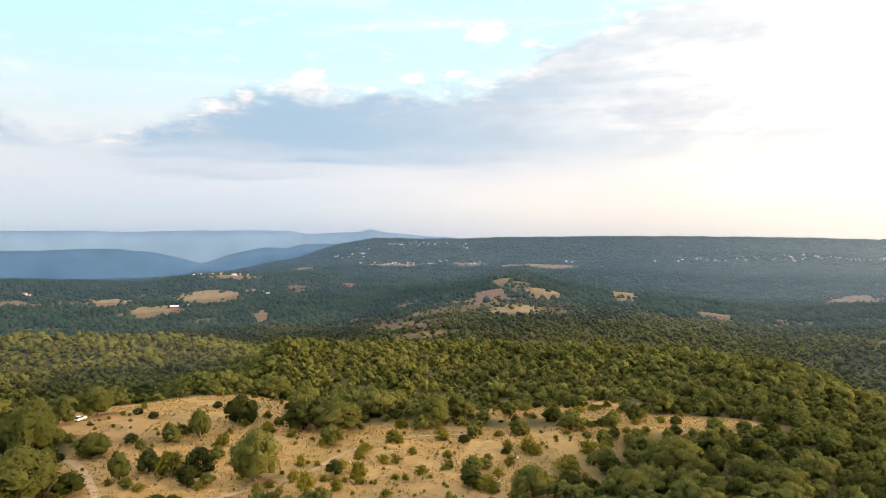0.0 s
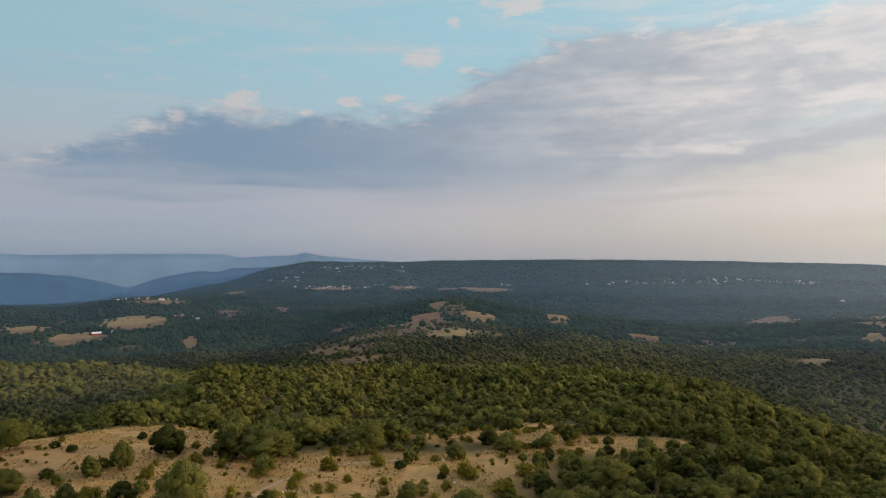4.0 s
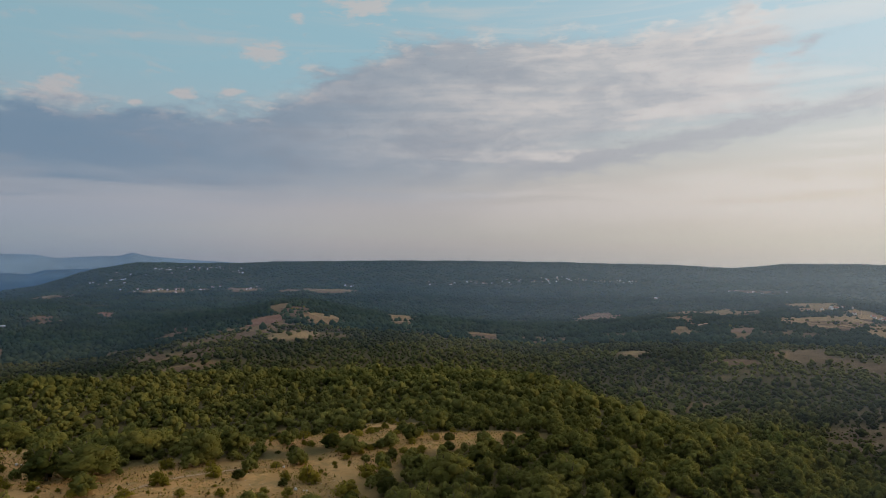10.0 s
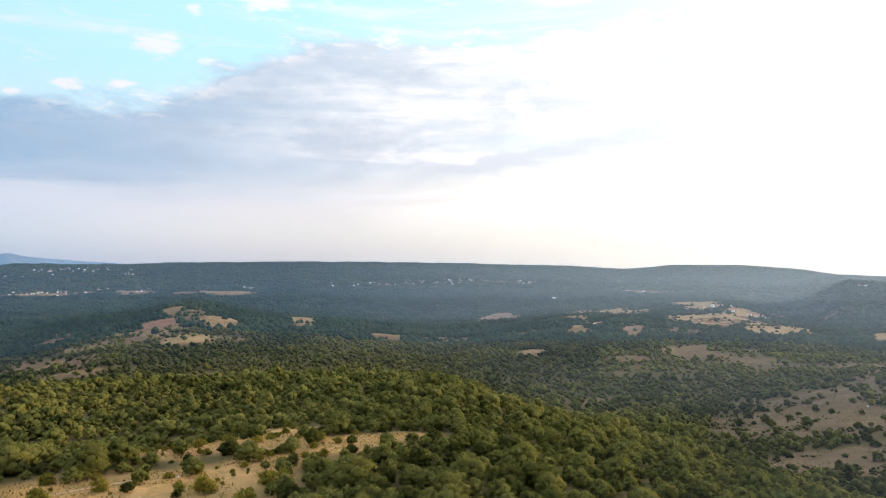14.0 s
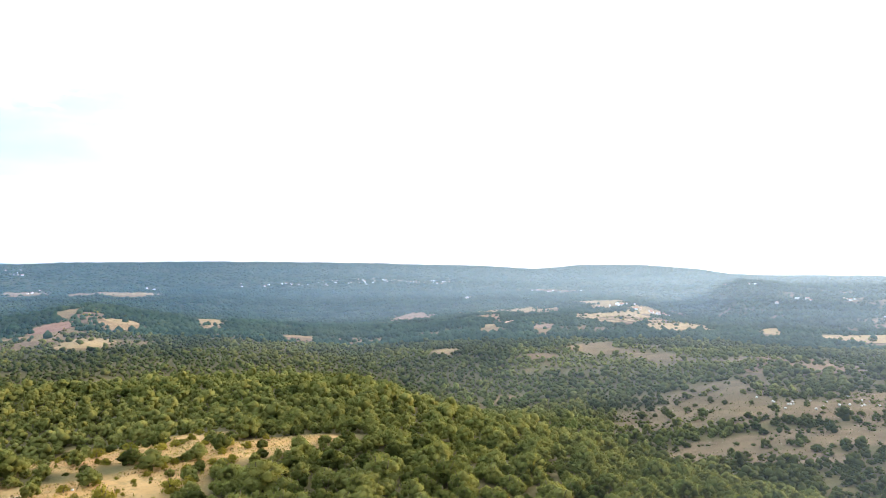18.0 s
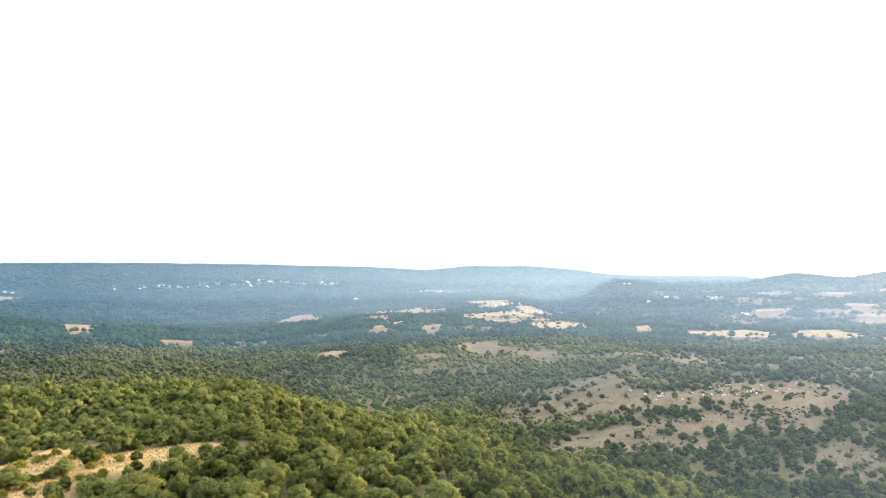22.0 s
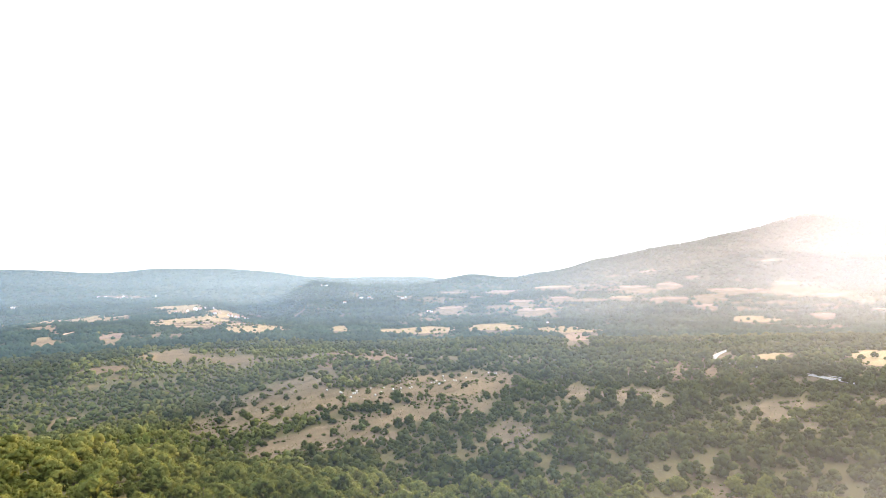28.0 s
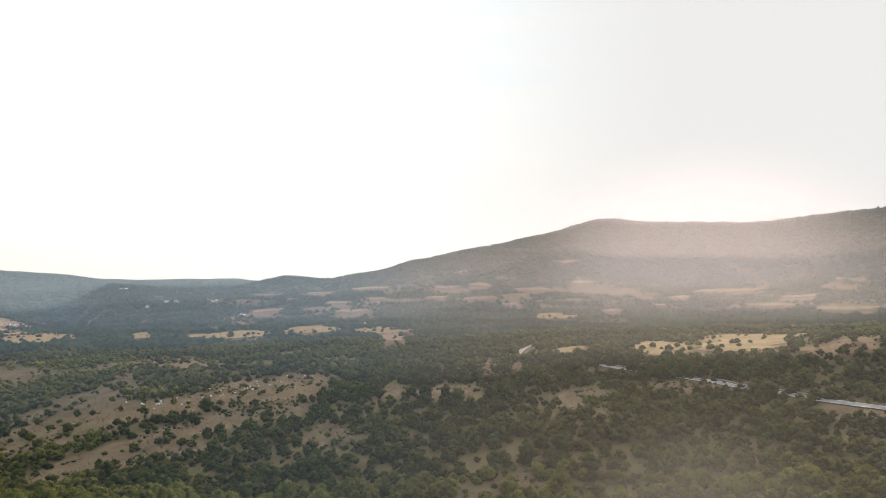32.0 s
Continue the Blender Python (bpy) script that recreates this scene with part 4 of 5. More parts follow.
# ---- single trees and shrubs ----
def tree_model(kind, k):
    """An oak, a dark holm oak or a bush, one unit wide and one high: trunk with limbs, crown."""
    lobes, cards, card, mat = {"oak": (18, 46, 0.042, LEAF_OAK), "great": (26, 170, 0.026, LEAF_OAK), "dark": (14, 50, 0.045, LEAF_DARK), "bush": (8, 70, 0.055, LEAF_BUSH), "pale": (9, 90, 0.05, LEAF_PALE)}[kind]
    ob = new({"oak": "oak_tree", "great": "oak_tree", "dark": "holm_oak", "bush": "shrub", "pale": "willow_tree"}[kind])
    v, f = limbs(rng, 1.0, 0.9)
    mesh_object("trunk", v, f, BARK, ob)
    v, f, l = crown(rng, lobes, cards, card, core=0.55 if kind == "bush" else 0.86, spread=0.35, lobe={"great": 0.16, "oak": 0.18, "dark": 0.2}.get(kind, 0.23), loose=0.35 if kind == "bush" else 0.2, whole=1.3)
    if kind == "bush":
        v = v * (1, 1, 1.05) - (0, 0, 0.1)
    mesh_object("crown", v, f, mat, ob, smooth=True).data.normals_split_custom_set_from_vertices(l)
    label = {"oak": "olive-green oak with a full rounded crown", "great": "large old oak with a broad olive-green crown", "dark": "dense dark evergreen oak on dry grass",
             "bush": "yellowish green shrub in dry grass", "pale": "pale green willow standing above the oak wood"}[kind]
    return tagged(ob, label, "shrub" if kind == "bush" else "tree", {"oak": "oaks on the hill", "great": "old oaks in the clearing", "dark": "evergreen oaks", "bush": "shrubs in the clearing", "pale": "pale trees in the valley"}[kind])


MODELS = {kind: [tree_model(kind, k) for k in range(n)] for kind, n in (("oak", 6), ("great", 3), ("dark", 4), ("bush", 5), ("pale", 2))}
USED = set()


def plant(kind, p, wide, tall):
    models = MODELS[kind]
    k = int(rng.integers(0, len(models)))
    m = Matrix.LocRotScale(p, Euler((0, 0, rng.uniform(0, 6.283))), (wide, wide * rng.uniform(0.88, 1.1), tall))
    if (kind, k) in USED:
        copy_thing(models[k], m @ Matrix.Diagonal((*(1 / v for v in models[k].scale), 1)))
    else:
        USED.add((kind, k))
        models[k].matrix_basis = m


# bearing, metres away, width, height
for a, r, w, h in [(-15.5, 172, 13.2, 17.0), (-19.8, 213, 7.3, 10.7), (-27.3, 206, 11.0, 8.1), (-25.5, 184, 5.8, 8.7), (-23.5, 187, 7.1, 7.8), (-9.1, 212, 18.0, 12.0),
                   (-0.9, 218, 12.3, 11.2), (-5.9, 228, 11.3, 10.4), (7.3, 156, 11.5, 9.7), (15.3, 159, 12.9, 8.4), (-31.6, 215, 16.5, 16.5), (-31.0, 238, 12.5, 12.1),
                   (-32.0, 182, 19.0, 15.9), (-27.0, 249, 13.0, 12.5), (-22.0, 213, 4.7, 6.4), (10.6, 215, 10.3, 7.7), (6.2, 208, 7.9, 6.3), (-14.1, 285, 14.5, 11.9),
                   (18.6, 178, 13.9, 11.4)]:
    plant("great" if w > 10.5 else "oak", at(a, r), w, h)
for a, r, w, h in [(-16.6, 225, 12.6, 11.1), (-19.8, 184, 7.3, 7.7), (-20.7, 174, 6.7, 6.4), (-11.8, 213, 12.0, 11.0), (1.7, 197, 4.1, 3.5), (9.0, 225, 6.9, 5.6),
                   (-29.0, 179, 8.1, 6.9), (-23.1, 237, 4.0, 2.9), (15.6, 229, 7.8, 6.9), (-23.8, 310, 10.9, 7.2)]:
    plant("dark", at(a, r), w, h)
for a, r, w, h in [(-21.9, 181, 8.1, 8.6), (-11.6, 162, 5.1, 7.3), (-4.3, 198, 5.8, 5.3), (-0.2, 201, 5.2, 4.7), (10.2, 175, 7.3, 6.1), (7.1, 190, 6.9, 6.2),
                   (-7.3, 166, 6.1, 7.4), (-1.9, 171, 3.9, 3.2), (-9.5, 198, 5.4, 3.2), (3.5, 161, 6.8, 4.5), (12.0, 192, 5.7, 4.9), (-11.9, 180, 3.4, 4.3),
                   (-8.6, 176, 4.0, 3.6), (-6.6, 190, 4.9, 3.4), (-18.1, 202, 4.2, 4.7), (-2.7, 187, 3.2, 2.7), (-5.1, 179, 3.4, 3.6), (4.5, 171, 3.3, 2.9),
                   (0.2, 176, 2.8, 2.3), (-10.1, 168, 2.3, 2.2), (-3.6, 213, 4.7, 4.2)]:
    plant("bush", at(a, r), w, h)
# the nearest trees of the wood
x, y = scatter(138, HOLD, 5.1, -37, 70)
for px, py in zip(x, y):
    w = rng.uniform(3.7, 6.5) * rng.choice([1.0, 1.0, 1.35])
    plant("dark" if rng.uniform() < 0.25 else "oak", Vector((px, py, float(ground_z(px, py)[0]))), w, w * rng.uniform(0.8, 1.1))
# pale trees in the valley
for a, r, w, h in [(33.6, 662, 5.0, 9.2), (34.6, 655, 8.0, 10.3), (35.7, 595, 5.0, 8.0), (37.5, 567, 5.0, 10.3), (44.3, 444, 5.0, 10.3), (43.8, 439, 5.0, 9.2), (40.4, 906, 6.0, 9.2)]:
    plant("pale", at(a, r), w, h)
# bushes on the pasture in the valley
for k in range(70):
    p = at(rng.uniform(49, 74), rng.uniform(370, 590))
    if wooded(np.array([p.x]), np.array([p.y]))[0] < 0.4:
        w = rng.uniform(2.0, 6.5)
        plant("dark", p, w, w * rng.uniform(0.6, 0.85))
# small shrubs in the open ground
for k in range(330):
    a, r = rng.uniform(-31, 16), rng.uniform(148, 262)
    p = at(a, r)
    if wooded(np.array([p.x]), np.array([p.y]))[0] < 0.4:
        w = rng.uniform(0.8, 1.6) if rng.uniform() < 0.6 else rng.uniform(1.6, 3.6)
        plant("bush", p, w, w * rng.uniform(0.7, 1.2))


# single oaks and hedge trees along the fields
for a, r, wide, n in ((48, 1400, 120, 30), (52, 1330, 90, 16), (37, 1600, 80, 8), (41.5, 1230, 60, 6), (6, 960, 60, 10), (9, 1150, 60, 8), (103.9, 600, 60, 9), (108, 560, 40, 6), (19, 1010, 60, 8), (66, 1170, 60, 14), (71.9, 1205, 55, 12), (77.8, 1160, 50, 12), (100.5, 570, 40, 8), (106.6, 590, 40, 8), (82, 1560, 150, 22), (95, 1620, 180, 24), (74, 1560, 120, 16)):
    for k in range(n):
        w = rng.uniform(3.5, 8.0)
        plant("dark" if k % 3 else "oak", at(a + math.degrees(rng.normal() * 0.6 * wide / r), r + rng.normal() * 28), w, w * rng.uniform(0.75, 1.0))


# bushes over the bare hilltop
for k in range(46):
    w = rng.uniform(2.2, 5.5)
    plant("dark" if k % 3 else "bush", at(rng.uniform(0.5, 11.5), rng.uniform(880, 1190)), w, w * rng.uniform(0.7, 0.95))


# round shrubs along the edges of the upper clearing
for k in range(60):
    p = at(rng.uniform(2, 22), rng.uniform(205, 275))
    if wooded(np.array([p.x]), np.array([p.y]))[0] < 0.6:
        w = rng.uniform(2.2, 4.8)
        plant("dark" if k % 2 else "bush", p, w, w * rng.uniform(0.7, 0.95))


def tufts(name, label, lo, hi, near, far, count, tall, mat):
    """Blades of dry grass and herbs over open ground."""
    r, a = np.sqrt(rng.uniform(near ** 2, far ** 2, count)), np.radians(rng.uniform(lo, hi, count))
    x, y = np.sin(a) * r, np.cos(a) * r
    ok = (wooded(x, y) < 0.45) & (fbm(x, y, 9, 2, 31) > -0.25)
    x, y = x[ok], y[ok]
    z, n = ground_z(x, y), len(x)
    V, F = [], []
    for k in range(3):
        t, h, w = rng.uniform(0, 6.283, n), tall * rng.uniform(0.5, 1.3, n), tall * rng.uniform(0.25, 0.5, n)
        c, s = np.cos(t) * w, np.sin(t) * w
        q = rng.uniform(-0.3, 0.3, (2, n))
        V += [np.stack([x - c, y - s, z - 0.05], 1), np.stack([x + c, y + s, z - 0.05], 1), np.stack([x + q[0], y + q[1], z + h], 1)]
    V = np.concatenate(V)
    i = np.arange(n)
    F = np.concatenate([np.stack([i + 3 * k * n, i + (3 * k + 1) * n, i + (3 * k + 2) * n], 1) for k in range(3)])
    tagged(mesh_object(name, V, F, mat), label, "grass", kind="stuff")


tufts("dry_grass", "tufts of dry yellow grass on the clearing", -36, 24, 140, 275, 60000, 0.27, DRY_GRASS)
tufts("dry_stalks", "brown dry thistles and stalks on the clearing", -36, 24, 140, 275, 1800, 0.6, STALK)
tufts("low_herbs", "low dull green herbs among dry grass", -36, 24, 140, 275, 9000, 0.4, LEAF_BUSH)
tufts("low_scrub", "low scrub dotted over the stony pasture", 45, 118, 130, 560, 9000, 0.6, LEAF_SHADED)
a, r = np.radians(rng.uniform(46, 119, 16000)), np.sqrt(rng.uniform(130 ** 2, 560 ** 2, 16000))
x, y = np.sin(a) * r, np.cos(a) * r
thin = (wooded(x, y) < 0.75) & (fbm(x, y, 26, 3, 33) + rng.normal(size=len(x)) * 0.16 > 0.27)
grow("low_bushes", "small dark bushes scattered over stony pasture", CLUMP_P, x[thin], y[thin], 2.9, 0.85, LEAF_SHADED)

# ---- fields, tracks and the road ----
for plot in FIELDS:
    a, r, wide, deep, mat = plot
    field(a, r, wide * (1.3 if r > 1200 else 1.0), deep * (1.25 if r > 1200 else 1.0), mat)
# narrow terraces and small fields on the far slope
for k in range(30):
    a, r = rng.uniform(70, 119), rng.uniform(1480, 2150)
    field(round(a, 1), r, rng.uniform(14, 45), rng.uniform(5, 13), TURF if k % 3 else CLAY, rng.uniform(-0.3, 0.3))

road, line, side = ribbon("road", [(119, 350), (115.7, 363), (112.3, 381), (109.3, 401), (105.0, 428), (100.0, 456), (95.6, 499), (92.2, 555), (90.2, 595), (89.1, 628), (89.5, 666), (90.2, 706), (90.9, 764)],
                           5.4, ASPHALT, 0.55, "pale grey asphalt road winding through oak scrub", "road")
for s in (-2.4, 2.4):
    ribbon("edge_line", [(119, 350), (115.7, 363), (112.3, 381), (109.3, 401), (105.0, 428), (100.0, 456), (95.6, 499), (92.2, 555), (90.2, 595), (89.1, 628), (89.5, 666), (90.2, 706), (90.9, 764)],
           0.18, PAINT_LINE, 0.57, parent=road, shift=s)
tracks = ([(-26.6, 150), (-27.0, 173), (-27.5, 183), (-27.8, 193), (-28.4, 203), (-29.5, 208), (-31, 214)], [(-24, 158), (-20.3, 162), (-16.0, 167), (-12.0, 170), (-10.1, 180), (-8.3, 191), (-3.6, 203), (2, 207)],
          [(99.2, 1536), (100.8, 1503), (102.0, 1441)], [(105.6, 1870), (107.1, 1880), (108.4, 1880)]
          , [(38.3, 1170), (41.0, 1316), (42.3, 1500)])
for k, points in enumerate(tracks):
    ribbon("dirt_track", points, (2.0, 1.4, 7, 7, 6)[k], TRACK, 0.12 if k < 2 else 0.5, "worn pale dirt track through dry grass", "track")


def guard_rail(k0, k1):
    """A steel rail on short posts beside the road."""
    ob = new("guard_rail")
    L = line[k0:k1] + side[k0:k1] * 3.7
    z = ground_z(L[:, 0], L[:, 1])
    V = [(px, py, pz + h) for (px, py), pz in zip(L, z) for h in (0.95, 1.2, 1.35)]
    F = [(3 * i + c, 3 * i + c + 1, 3 * i + c + 4, 3 * i + c + 3) for i in range(len(L) - 1) for c in (0, 1)]
    mesh_object("rail", V, F, STEEL, ob)
    box = [(-0.06, -0.06), (0.06, -0.06), (0.06, 0.06), (-0.06, 0.06)]
    for (px, py), pz in list(zip(L, z))[::3]:
        v = [(px + a, py + b, pz + h) for h in (0.0, 1.3) for a, b in box]
        mesh_object("post", v, [(0, 1, 5, 4), (1, 2, 6, 5), (2, 3, 7, 6), (3, 0, 4, 7), (4, 5, 6, 7)], STEEL, ob)
    tagged(ob, "grey steel guard rail beside the road", "guard rail", "guard rails")


guard_rail(len(line) // 9, len(line) // 9 + 26)
guard_rail(int(len(line) * 0.28), int(len(line) * 0.28) + 24)


# ---- houses ----
def box(lo, hi):
    (a, b, c), (d, e, f) = lo, hi
    v = [(a, b, c), (d, b, c), (d, e, c), (a, e, c), (a, b, f), (d, b, f), (d, e, f), (a, e, f)]
    return v, [(0, 3, 2, 1), (4, 5, 6, 7), (0, 1, 5, 4), (1, 2, 6, 5), (2, 3, 7, 6), (3, 0, 4, 7)]


def house_model(length, wide, tall, wall, roof, label):
    """A gabled house: walls, overhanging roof of two slopes, chimney, windows and door."""
    ob = new("house")
    a, b, h = length / 2, wide / 2, tall
    ridge = h + wide * 0.24
    v = [(-a, -b, -2), (a, -b, -2), (a, b, -2), (-a, b, -2), (-a, -b, h), (a, -b, h), (a, b, h), (-a, b, h), (-a, 0, ridge), (a, 0, ridge)]
    me = bpy.data.meshes.new("wall")
    me.from_pydata(v, [], [(0, 1, 5, 4), (2, 3, 7, 6), (1, 2, 6, 9, 5), (3, 0, 4, 8, 7)])
    me.materials.append(wall)
    new("wall", me).parent = ob
    o, t = 0.5, 0.25
    v = []
    for e in (-a - o, a + o):
        for u in (t, 0.0):
            v += [(e, -b - o, h - o * 0.48 + u), (e, 0, ridge + u + 0.01), (e, b + o, h - o * 0.48 + u)]
    f = [(0, 6, 7, 1), (1, 7, 8, 2), (3, 4, 10, 9), (4, 5, 11, 10), (0, 3, 9, 6), (2, 8, 11, 5), (0, 1, 4, 3), (1, 2, 5, 4), (6, 9, 10, 7), (7, 10, 11, 8)]
    r = mesh_object("roof", v, f, roof, ob)
    mesh_object("chimney", *box((a * 0.4, -b * 0.4, h), (a * 0.4 + 0.8, -b * 0.4 + 0.7, ridge + 1.0)), wall, r)
    n = max(2, int(length / 4))
    for k in range(n):
        x = -a + length * (k + 0.5) / n
        for s in (-1, 1):
            lo, hi = sorted((s * (b - 0.05), s * (b + 0.03)))
            for z in ([1.1] if tall < 5 else [1.1, 3.9]):
                mesh_object("window", *box((x - 0.6, lo, z), (x + 0.6, hi, z + 1.4)), GLASS_DARK, ob)
    return tagged(ob, label, "house", "village houses")


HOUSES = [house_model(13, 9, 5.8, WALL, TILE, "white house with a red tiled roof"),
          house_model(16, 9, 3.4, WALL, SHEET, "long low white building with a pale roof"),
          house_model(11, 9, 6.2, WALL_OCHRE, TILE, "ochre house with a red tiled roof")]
PLACED = [False] * 3
# bearing, metres away, half width, half depth of the hamlet, houses
for a, r, wide, deep, n in [(-2.5, 3661, 180, 136, 30), (1.9, 3406, 39, 100, 6), (-7.9, 3344, 99, 125, 10), (-3.4, 2767, 141, 81, 20), (-0.4, 2841, 33, 53, 4),
                            (19.3, 3037, 188, 49, 13), (24.8, 3119, 155, 66, 9), (29.7, 3229, 191, 77, 24), (32.8, 3212, 53, 77, 5), (-31.6, 1437, 14, 20, 2),
                            (-19.4, 1690, 25, 20, 4), (-16.9, 1720, 35, 15, 5), (2.7, 2774, 50, 44, 3), (10.7, 2849, 47, 46, 4), (-14.9, 1381, 20, 37, 3),
                            (42.3, 2966, 99, 87, 9), (35.6, 2568, 26, 34, 3), (48.0, 1800, 40, 60, 8), (50.2, 1600, 51, 60, 8),
                            (58.1, 2004, 23, 20, 3), (59.8, 1792, 15, 20, 2), (61.6, 1841, 24, 20, 3), (64.1, 1850, 24, 20, 3), (56.5, 2327, 15, 20, 2), (109.3, 824, 8, 20, 1), (66.6, 1569, 13, 20, 2), (76.1, 1295, 11, 20, 2)]:
    for k in range(n + n // 3):
        p = at(a + math.degrees(rng.normal() * 0.6 * wide / r), r + rng.normal() * 0.5 * deep)
        i = int(rng.choice([0, 0, 1, 2]))
        s = rng.uniform(0.7, 1.05) * (0.6 if r < 2000 else 0.62)
        m = Matrix.LocRotScale(p + Vector((0, 0, 1.2)), Euler((0, 0, -radians(a) + rng.choice([0, 1.57, 0.4]) + rng.uniform(-0.3, 0.3))), (s, s, s))
        if PLACED[i]:
            copy_thing(HOUSES[i], m @ Matrix.Diagonal((*(1 / v for v in HOUSES[i].scale), 1)))
        else:
            PLACED[i], HOUSES[i].matrix_basis = True, m


def farm():
    """A red-walled farm hall under a pale roof with a white shed beside it."""
    ob = house_model(13, 9, 3.4, RED_WALL, SHEET, "red farm hall with a pale sheet roof")
    ob.name = "farm_hall"
    ob.matrix_basis = Matrix.Translation(at(-21.5, 1238)) @ Matrix.Rotation(radians(21.5), 4, "Z")
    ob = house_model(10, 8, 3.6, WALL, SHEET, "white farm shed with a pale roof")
    ob.name = "farm_shed"
    ob.matrix_basis = Matrix.Translation(at(-20.6, 1240)) @ Matrix.Rotation(radians(15), 4, "Z")


farm()


# ---- the parked car ----
def car():
    ob = new("car")

    def shell(name, outline, half, mat, inset=0.12):
        bm = bmesh.new()
        rings = []
        for y, k in ((-half, 1 - inset * 0.35), (-half + inset, 1.0), (half - inset, 1.0), (half, 1 - inset * 0.35)):
            cx, cz = sum(p[0] for p in outline) / len(outline), sum(p[1] for p in outline) / len(outline)
            rings.append([bm.verts.new((cx + (x - cx) * k, y, cz + (z - cz) * k)) for x, z in outline])
        n = len(outline)
        for r in range(3):
            for k in range(n):
                bm.faces.new((rings[r][k], rings[r][(k + 1) % n], rings[r + 1][(k + 1) % n], rings[r + 1][k]))
        bm.faces.new(rings[0][::-1])
        bm.faces.new(rings[-1])
        bmesh.ops.recalc_face_normals(bm, faces=bm.faces)
        me = bpy.data.meshes.new(name)
        bm.to_mesh(me)
        me.materials.append(mat)
        p = new(name, me)
        p.parent = ob
        return p

    shell("body", [(-2.1, 0.35), (2.1, 0.35), (2.15, 0.6), (2.05, 0.85), (1.0, 0.98), (-1.9, 1.0), (-2.12, 0.7)], 0.86, CAR_WHITE)
    shell("cabin_glass", [(1.0, 0.97), (0.35, 1.40), (-1.35, 1.42), (-1.95, 0.97)], 0.74, GLASS_DARK, 0.1)
    shell("roof", [(0.32, 1.39), (0.2, 1.47), (-1.25, 1.49), (-1.38, 1.41)], 0.68, CAR_WHITE, 0.08)
    for x in (-1.3, 1.3):
        for y in (-0.78, 0.78):
            v, f = [], []
            for s, rad in ((-0.1, 0.28), (-0.1, 0.32), (0.1, 0.32), (0.1, 0.28)):
                v += [(x + rad * math.cos(k * 0.3927), y + s, 0.32 + rad * math.sin(k * 0.3927)) for k in range(16)]
            for ring in range(3):
                f += [(ring * 16 + k, ring * 16 + (k + 1) % 16, ring * 16 + 16 + (k + 1) % 16, ring * 16 + 16 + k) for k in range(16)]
            w = mesh_object("wheel", v, f, RUBBER, ob)
            d = 0.09 if y > 0 else -0.09
            v = [(x, y + d, 0.32)] + [(x + 0.28 * math.cos(k * 0.3927), y + d, 0.32 + 0.28 * math.sin(k * 0.3927)) for k in range(16)]
            mesh_object("rim", v, [(0, k + 1, (k + 1) % 16 + 1) for k in range(16)], STEEL, w)
    for y in (-0.6, 0.6):
        mesh_object("headlight", *box((2.02, y - 0.18, 0.62), (2.13, y + 0.18, 0.78)), STEEL, ob)
        mesh_object("tail_light", *box((-2.12, y - 0.15, 0.68), (-2.02, y + 0.15, 0.86)), LAMP_RED, ob)
    ob.matrix_basis = Matrix.LocRotScale(at(-28.1, 244, 0.05), Euler((0, 0, radians(75))), (0.95, 0.95, 0.95))
    tagged(ob, "small white car parked on dry grass", "car")


car()


# ---- stones ----
def stone(p, size, label, group):
    v = ICO_V * rng.uniform(0.75, 1.2, (12, 1)) * (size * rng.uniform(0.8, 1.3), size * 0.8, size * 0.75) + (0, 0, size * 0.45)
    ob = mesh_object("boulder", v, ICO_F, LIMESTONE)
    ob.matrix_basis = Matrix.LocRotScale(p, Euler((0, 0, rng.uniform(0, 6.28))), None)
    tagged(ob, label, "boulder", group)


# boulders stand in for small white shapes that look like grazing animals
for a, r, n, spread in ((58.2, 505, 5, 12), (61.3, 490, 7, 10), (63.5, 496, 7, 12), (66.0, 505, 8, 12), (68.5, 522, 6, 12), (70.8, 548, 4, 10)):
    for k in range(n):
        stone(at(a + math.degrees(rng.normal() * spread / r), r + rng.normal() * 9), rng.uniform(0.6, 1.15), "pale boulder standing in for a white shape on dry stony pasture", "boulders on the pasture")
for a, r in ((-29.0, 190), (-29.3, 189), (-28.8, 192), (-7.9, 180), (-1.2, 172), (5.0, 206), (-12.6, 206), (-13.3, 232), (6.3, 186), (6.9, 184), (-15, 255), (-4.7, 167)):
    for k in range(2):
        stone(at(a + rng.normal() * 0.25, r + rng.normal()), rng.uniform(0.25, 0.6), "small pale stone lying in dry grass", "stones in the clearing")


# ---- the far distance ----
def far_hills(name, r, lo, hi, points, foot, mat, label):
    """A far range: bearing and height of its crest, falling away on both sides."""
    az = np.arange(lo, hi, 0.4)
    z = np.interp(az, [p[0] for p in points], [p[1] for p in points])
    z = z + fbm(az * 60, az * 0, 300, 3, 41) * 8
    rows = [(r - 260, foot), (r - 170, 0.35), (r - 80, 0.75), (r, 1.0), (r + 60, 0.6)]
    V = [(math.sin(radians(a)) * q, math.cos(radians(a)) * q, foot if s == foot else foot + (h - foot) * s) for q, s in rows for a, h in zip(az, z)]
    n = len(az)
    F = [(i * n + k, i * n + k + 1, i * n + n + k + 1, i * n + n + k) for i in range(len(rows) - 1) for k in range(n - 1)]
    ob = mesh_object(name, V, F, mat, smooth=True)
    tagged(ob, label, "hills", kind="structure")


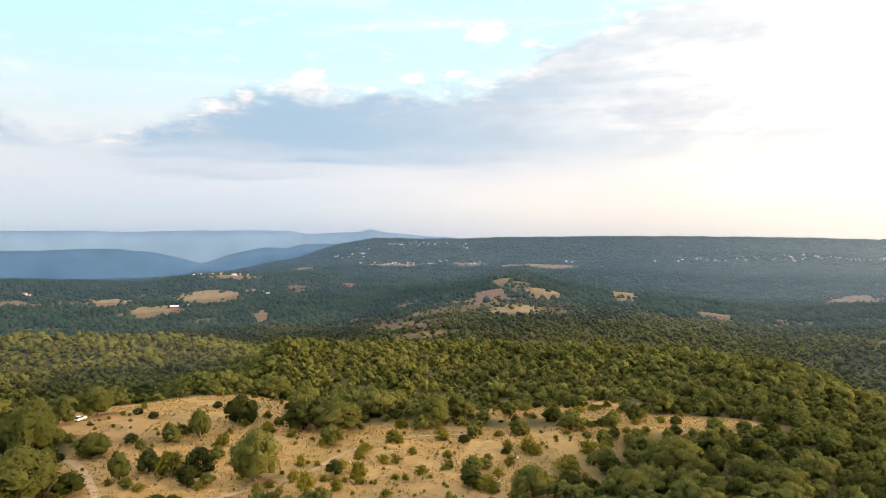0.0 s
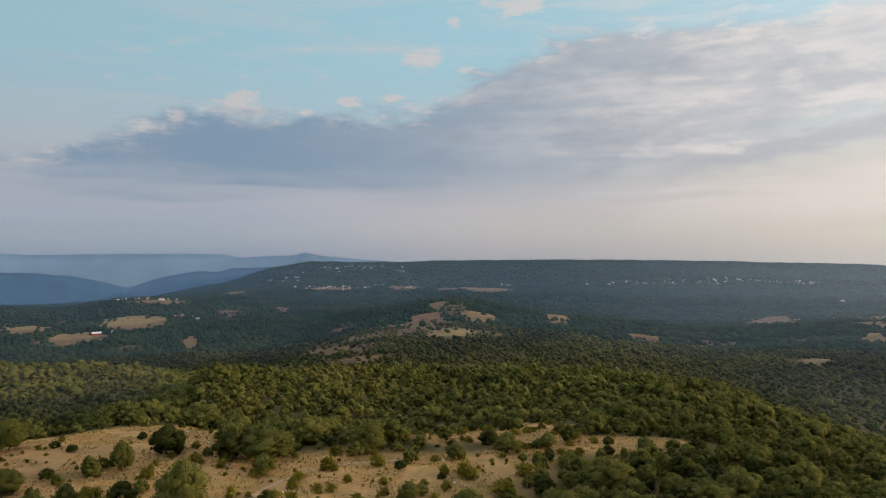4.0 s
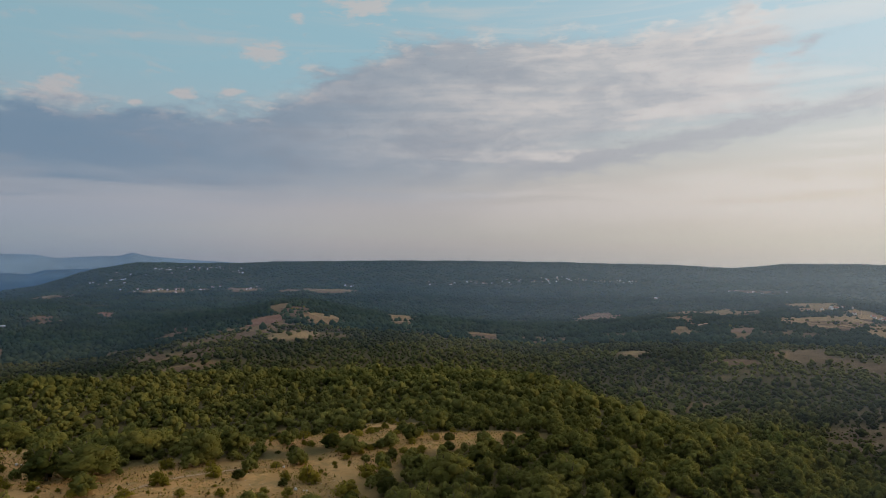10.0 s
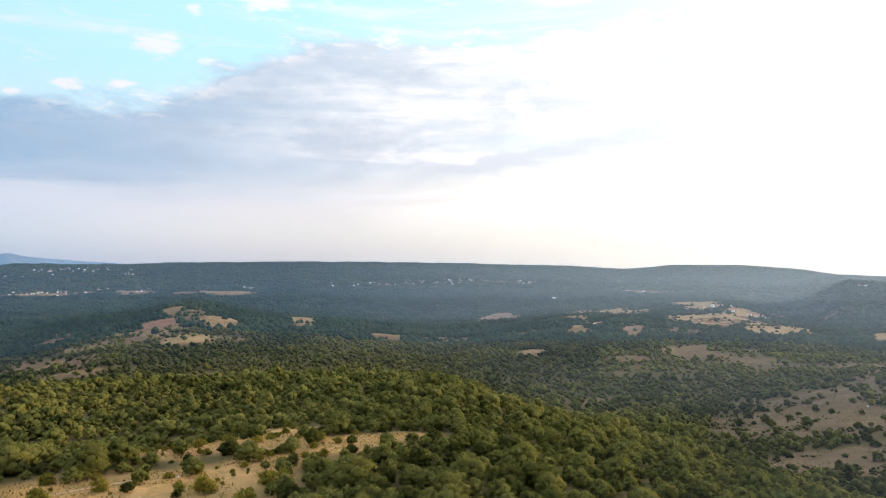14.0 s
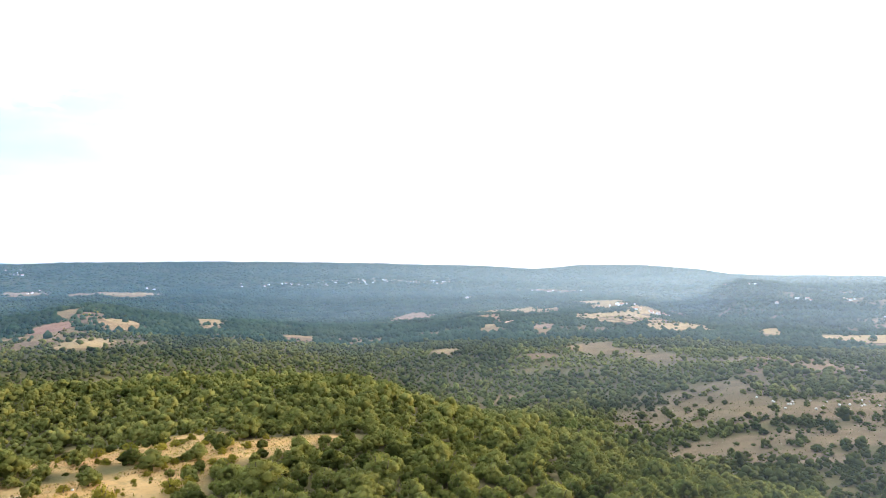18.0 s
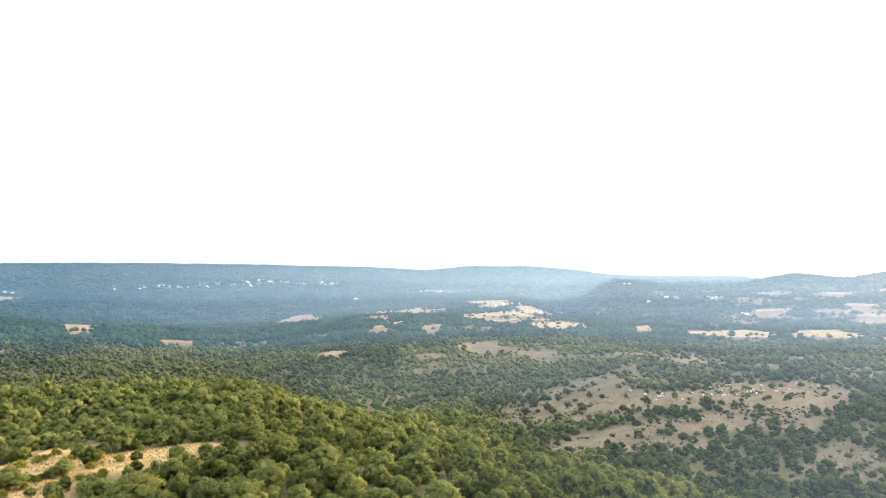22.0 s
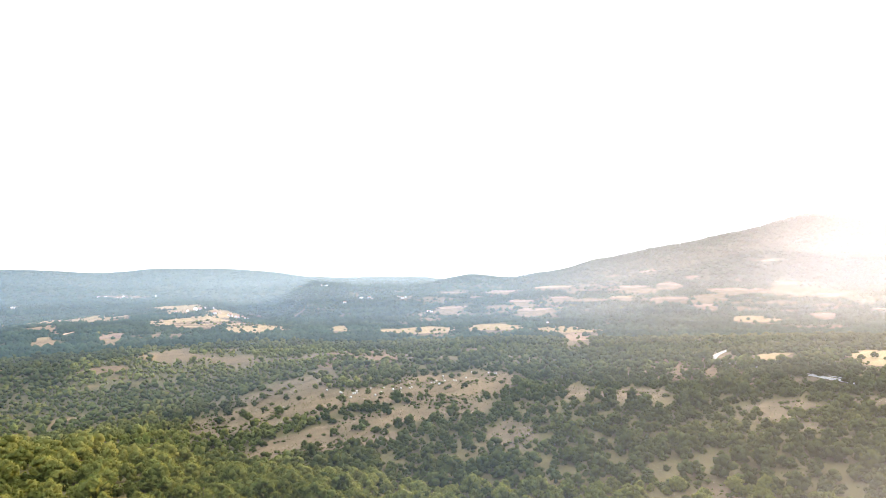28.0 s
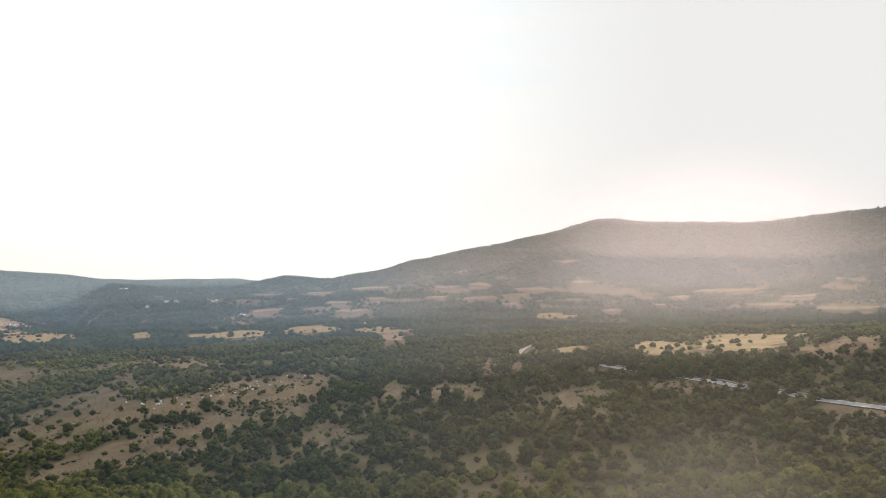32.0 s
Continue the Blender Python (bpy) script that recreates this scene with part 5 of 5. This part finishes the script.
# farther ranges get paler, bluer colours and more glow in place of haze
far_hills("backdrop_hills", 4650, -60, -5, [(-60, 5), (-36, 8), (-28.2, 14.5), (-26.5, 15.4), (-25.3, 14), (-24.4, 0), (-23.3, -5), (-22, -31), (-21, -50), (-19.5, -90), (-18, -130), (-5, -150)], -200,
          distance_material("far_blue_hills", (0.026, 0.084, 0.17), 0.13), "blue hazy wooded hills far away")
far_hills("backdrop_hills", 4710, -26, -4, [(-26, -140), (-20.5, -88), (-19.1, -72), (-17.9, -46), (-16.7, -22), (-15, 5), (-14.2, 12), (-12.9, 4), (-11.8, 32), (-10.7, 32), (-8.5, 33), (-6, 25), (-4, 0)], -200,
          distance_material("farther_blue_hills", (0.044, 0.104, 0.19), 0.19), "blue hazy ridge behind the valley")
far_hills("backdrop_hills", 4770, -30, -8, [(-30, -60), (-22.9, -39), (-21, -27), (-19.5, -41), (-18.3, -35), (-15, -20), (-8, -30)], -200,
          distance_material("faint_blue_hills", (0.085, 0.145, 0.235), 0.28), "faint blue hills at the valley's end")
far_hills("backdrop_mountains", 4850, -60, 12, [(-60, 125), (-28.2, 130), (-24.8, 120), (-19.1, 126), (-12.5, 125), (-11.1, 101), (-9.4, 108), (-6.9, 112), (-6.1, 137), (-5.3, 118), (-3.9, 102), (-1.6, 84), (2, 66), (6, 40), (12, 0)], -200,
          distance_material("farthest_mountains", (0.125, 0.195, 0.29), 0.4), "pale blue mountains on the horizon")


# ---- hazy air ----
def haze(r, thick):
    """A ring of hazy air that thins out where it meets the land."""
    az = np.radians(np.arange(-180, 180, 1.0))
    n = len(az)
    x, y = np.sin(az) * r, np.cos(az) * r
    g = ground_z(x, y)
    V, hold = [], []
    for up, share in ((-6, 0.0), (5, 0.15), (13, 0.5), (22, 0.85), (34, 1.0)):
        V.append(np.stack([x, y, g + up], 1))
        hold.append(np.full(n, share))
    for z in (0.45, 1.0):
        V.append(np.stack([x, y, (g + 34) * (1 - z) + 520 * z], 1))
        hold.append(np.ones(n))
    F = [(row * n + k, row * n + (k + 1) % n, row * n + n + (k + 1) % n, row * n + n + k) for row in range(6) for k in range(n)]
    near = r < 1500
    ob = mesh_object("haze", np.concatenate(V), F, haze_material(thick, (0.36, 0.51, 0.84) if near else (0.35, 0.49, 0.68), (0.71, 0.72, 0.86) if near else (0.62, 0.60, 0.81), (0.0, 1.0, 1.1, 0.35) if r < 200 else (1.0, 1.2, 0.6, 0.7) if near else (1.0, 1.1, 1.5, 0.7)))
    ob.data.attributes.new("share", "FLOAT", "POINT").data.foreach_set("value", np.concatenate(hold).astype(np.float32))
    tagged(ob, "thin sheets of evening haze with the sun's glare tinted in", "haze", kind="structure")


# the ring at 135 is added to lay sun glare over the near slopes
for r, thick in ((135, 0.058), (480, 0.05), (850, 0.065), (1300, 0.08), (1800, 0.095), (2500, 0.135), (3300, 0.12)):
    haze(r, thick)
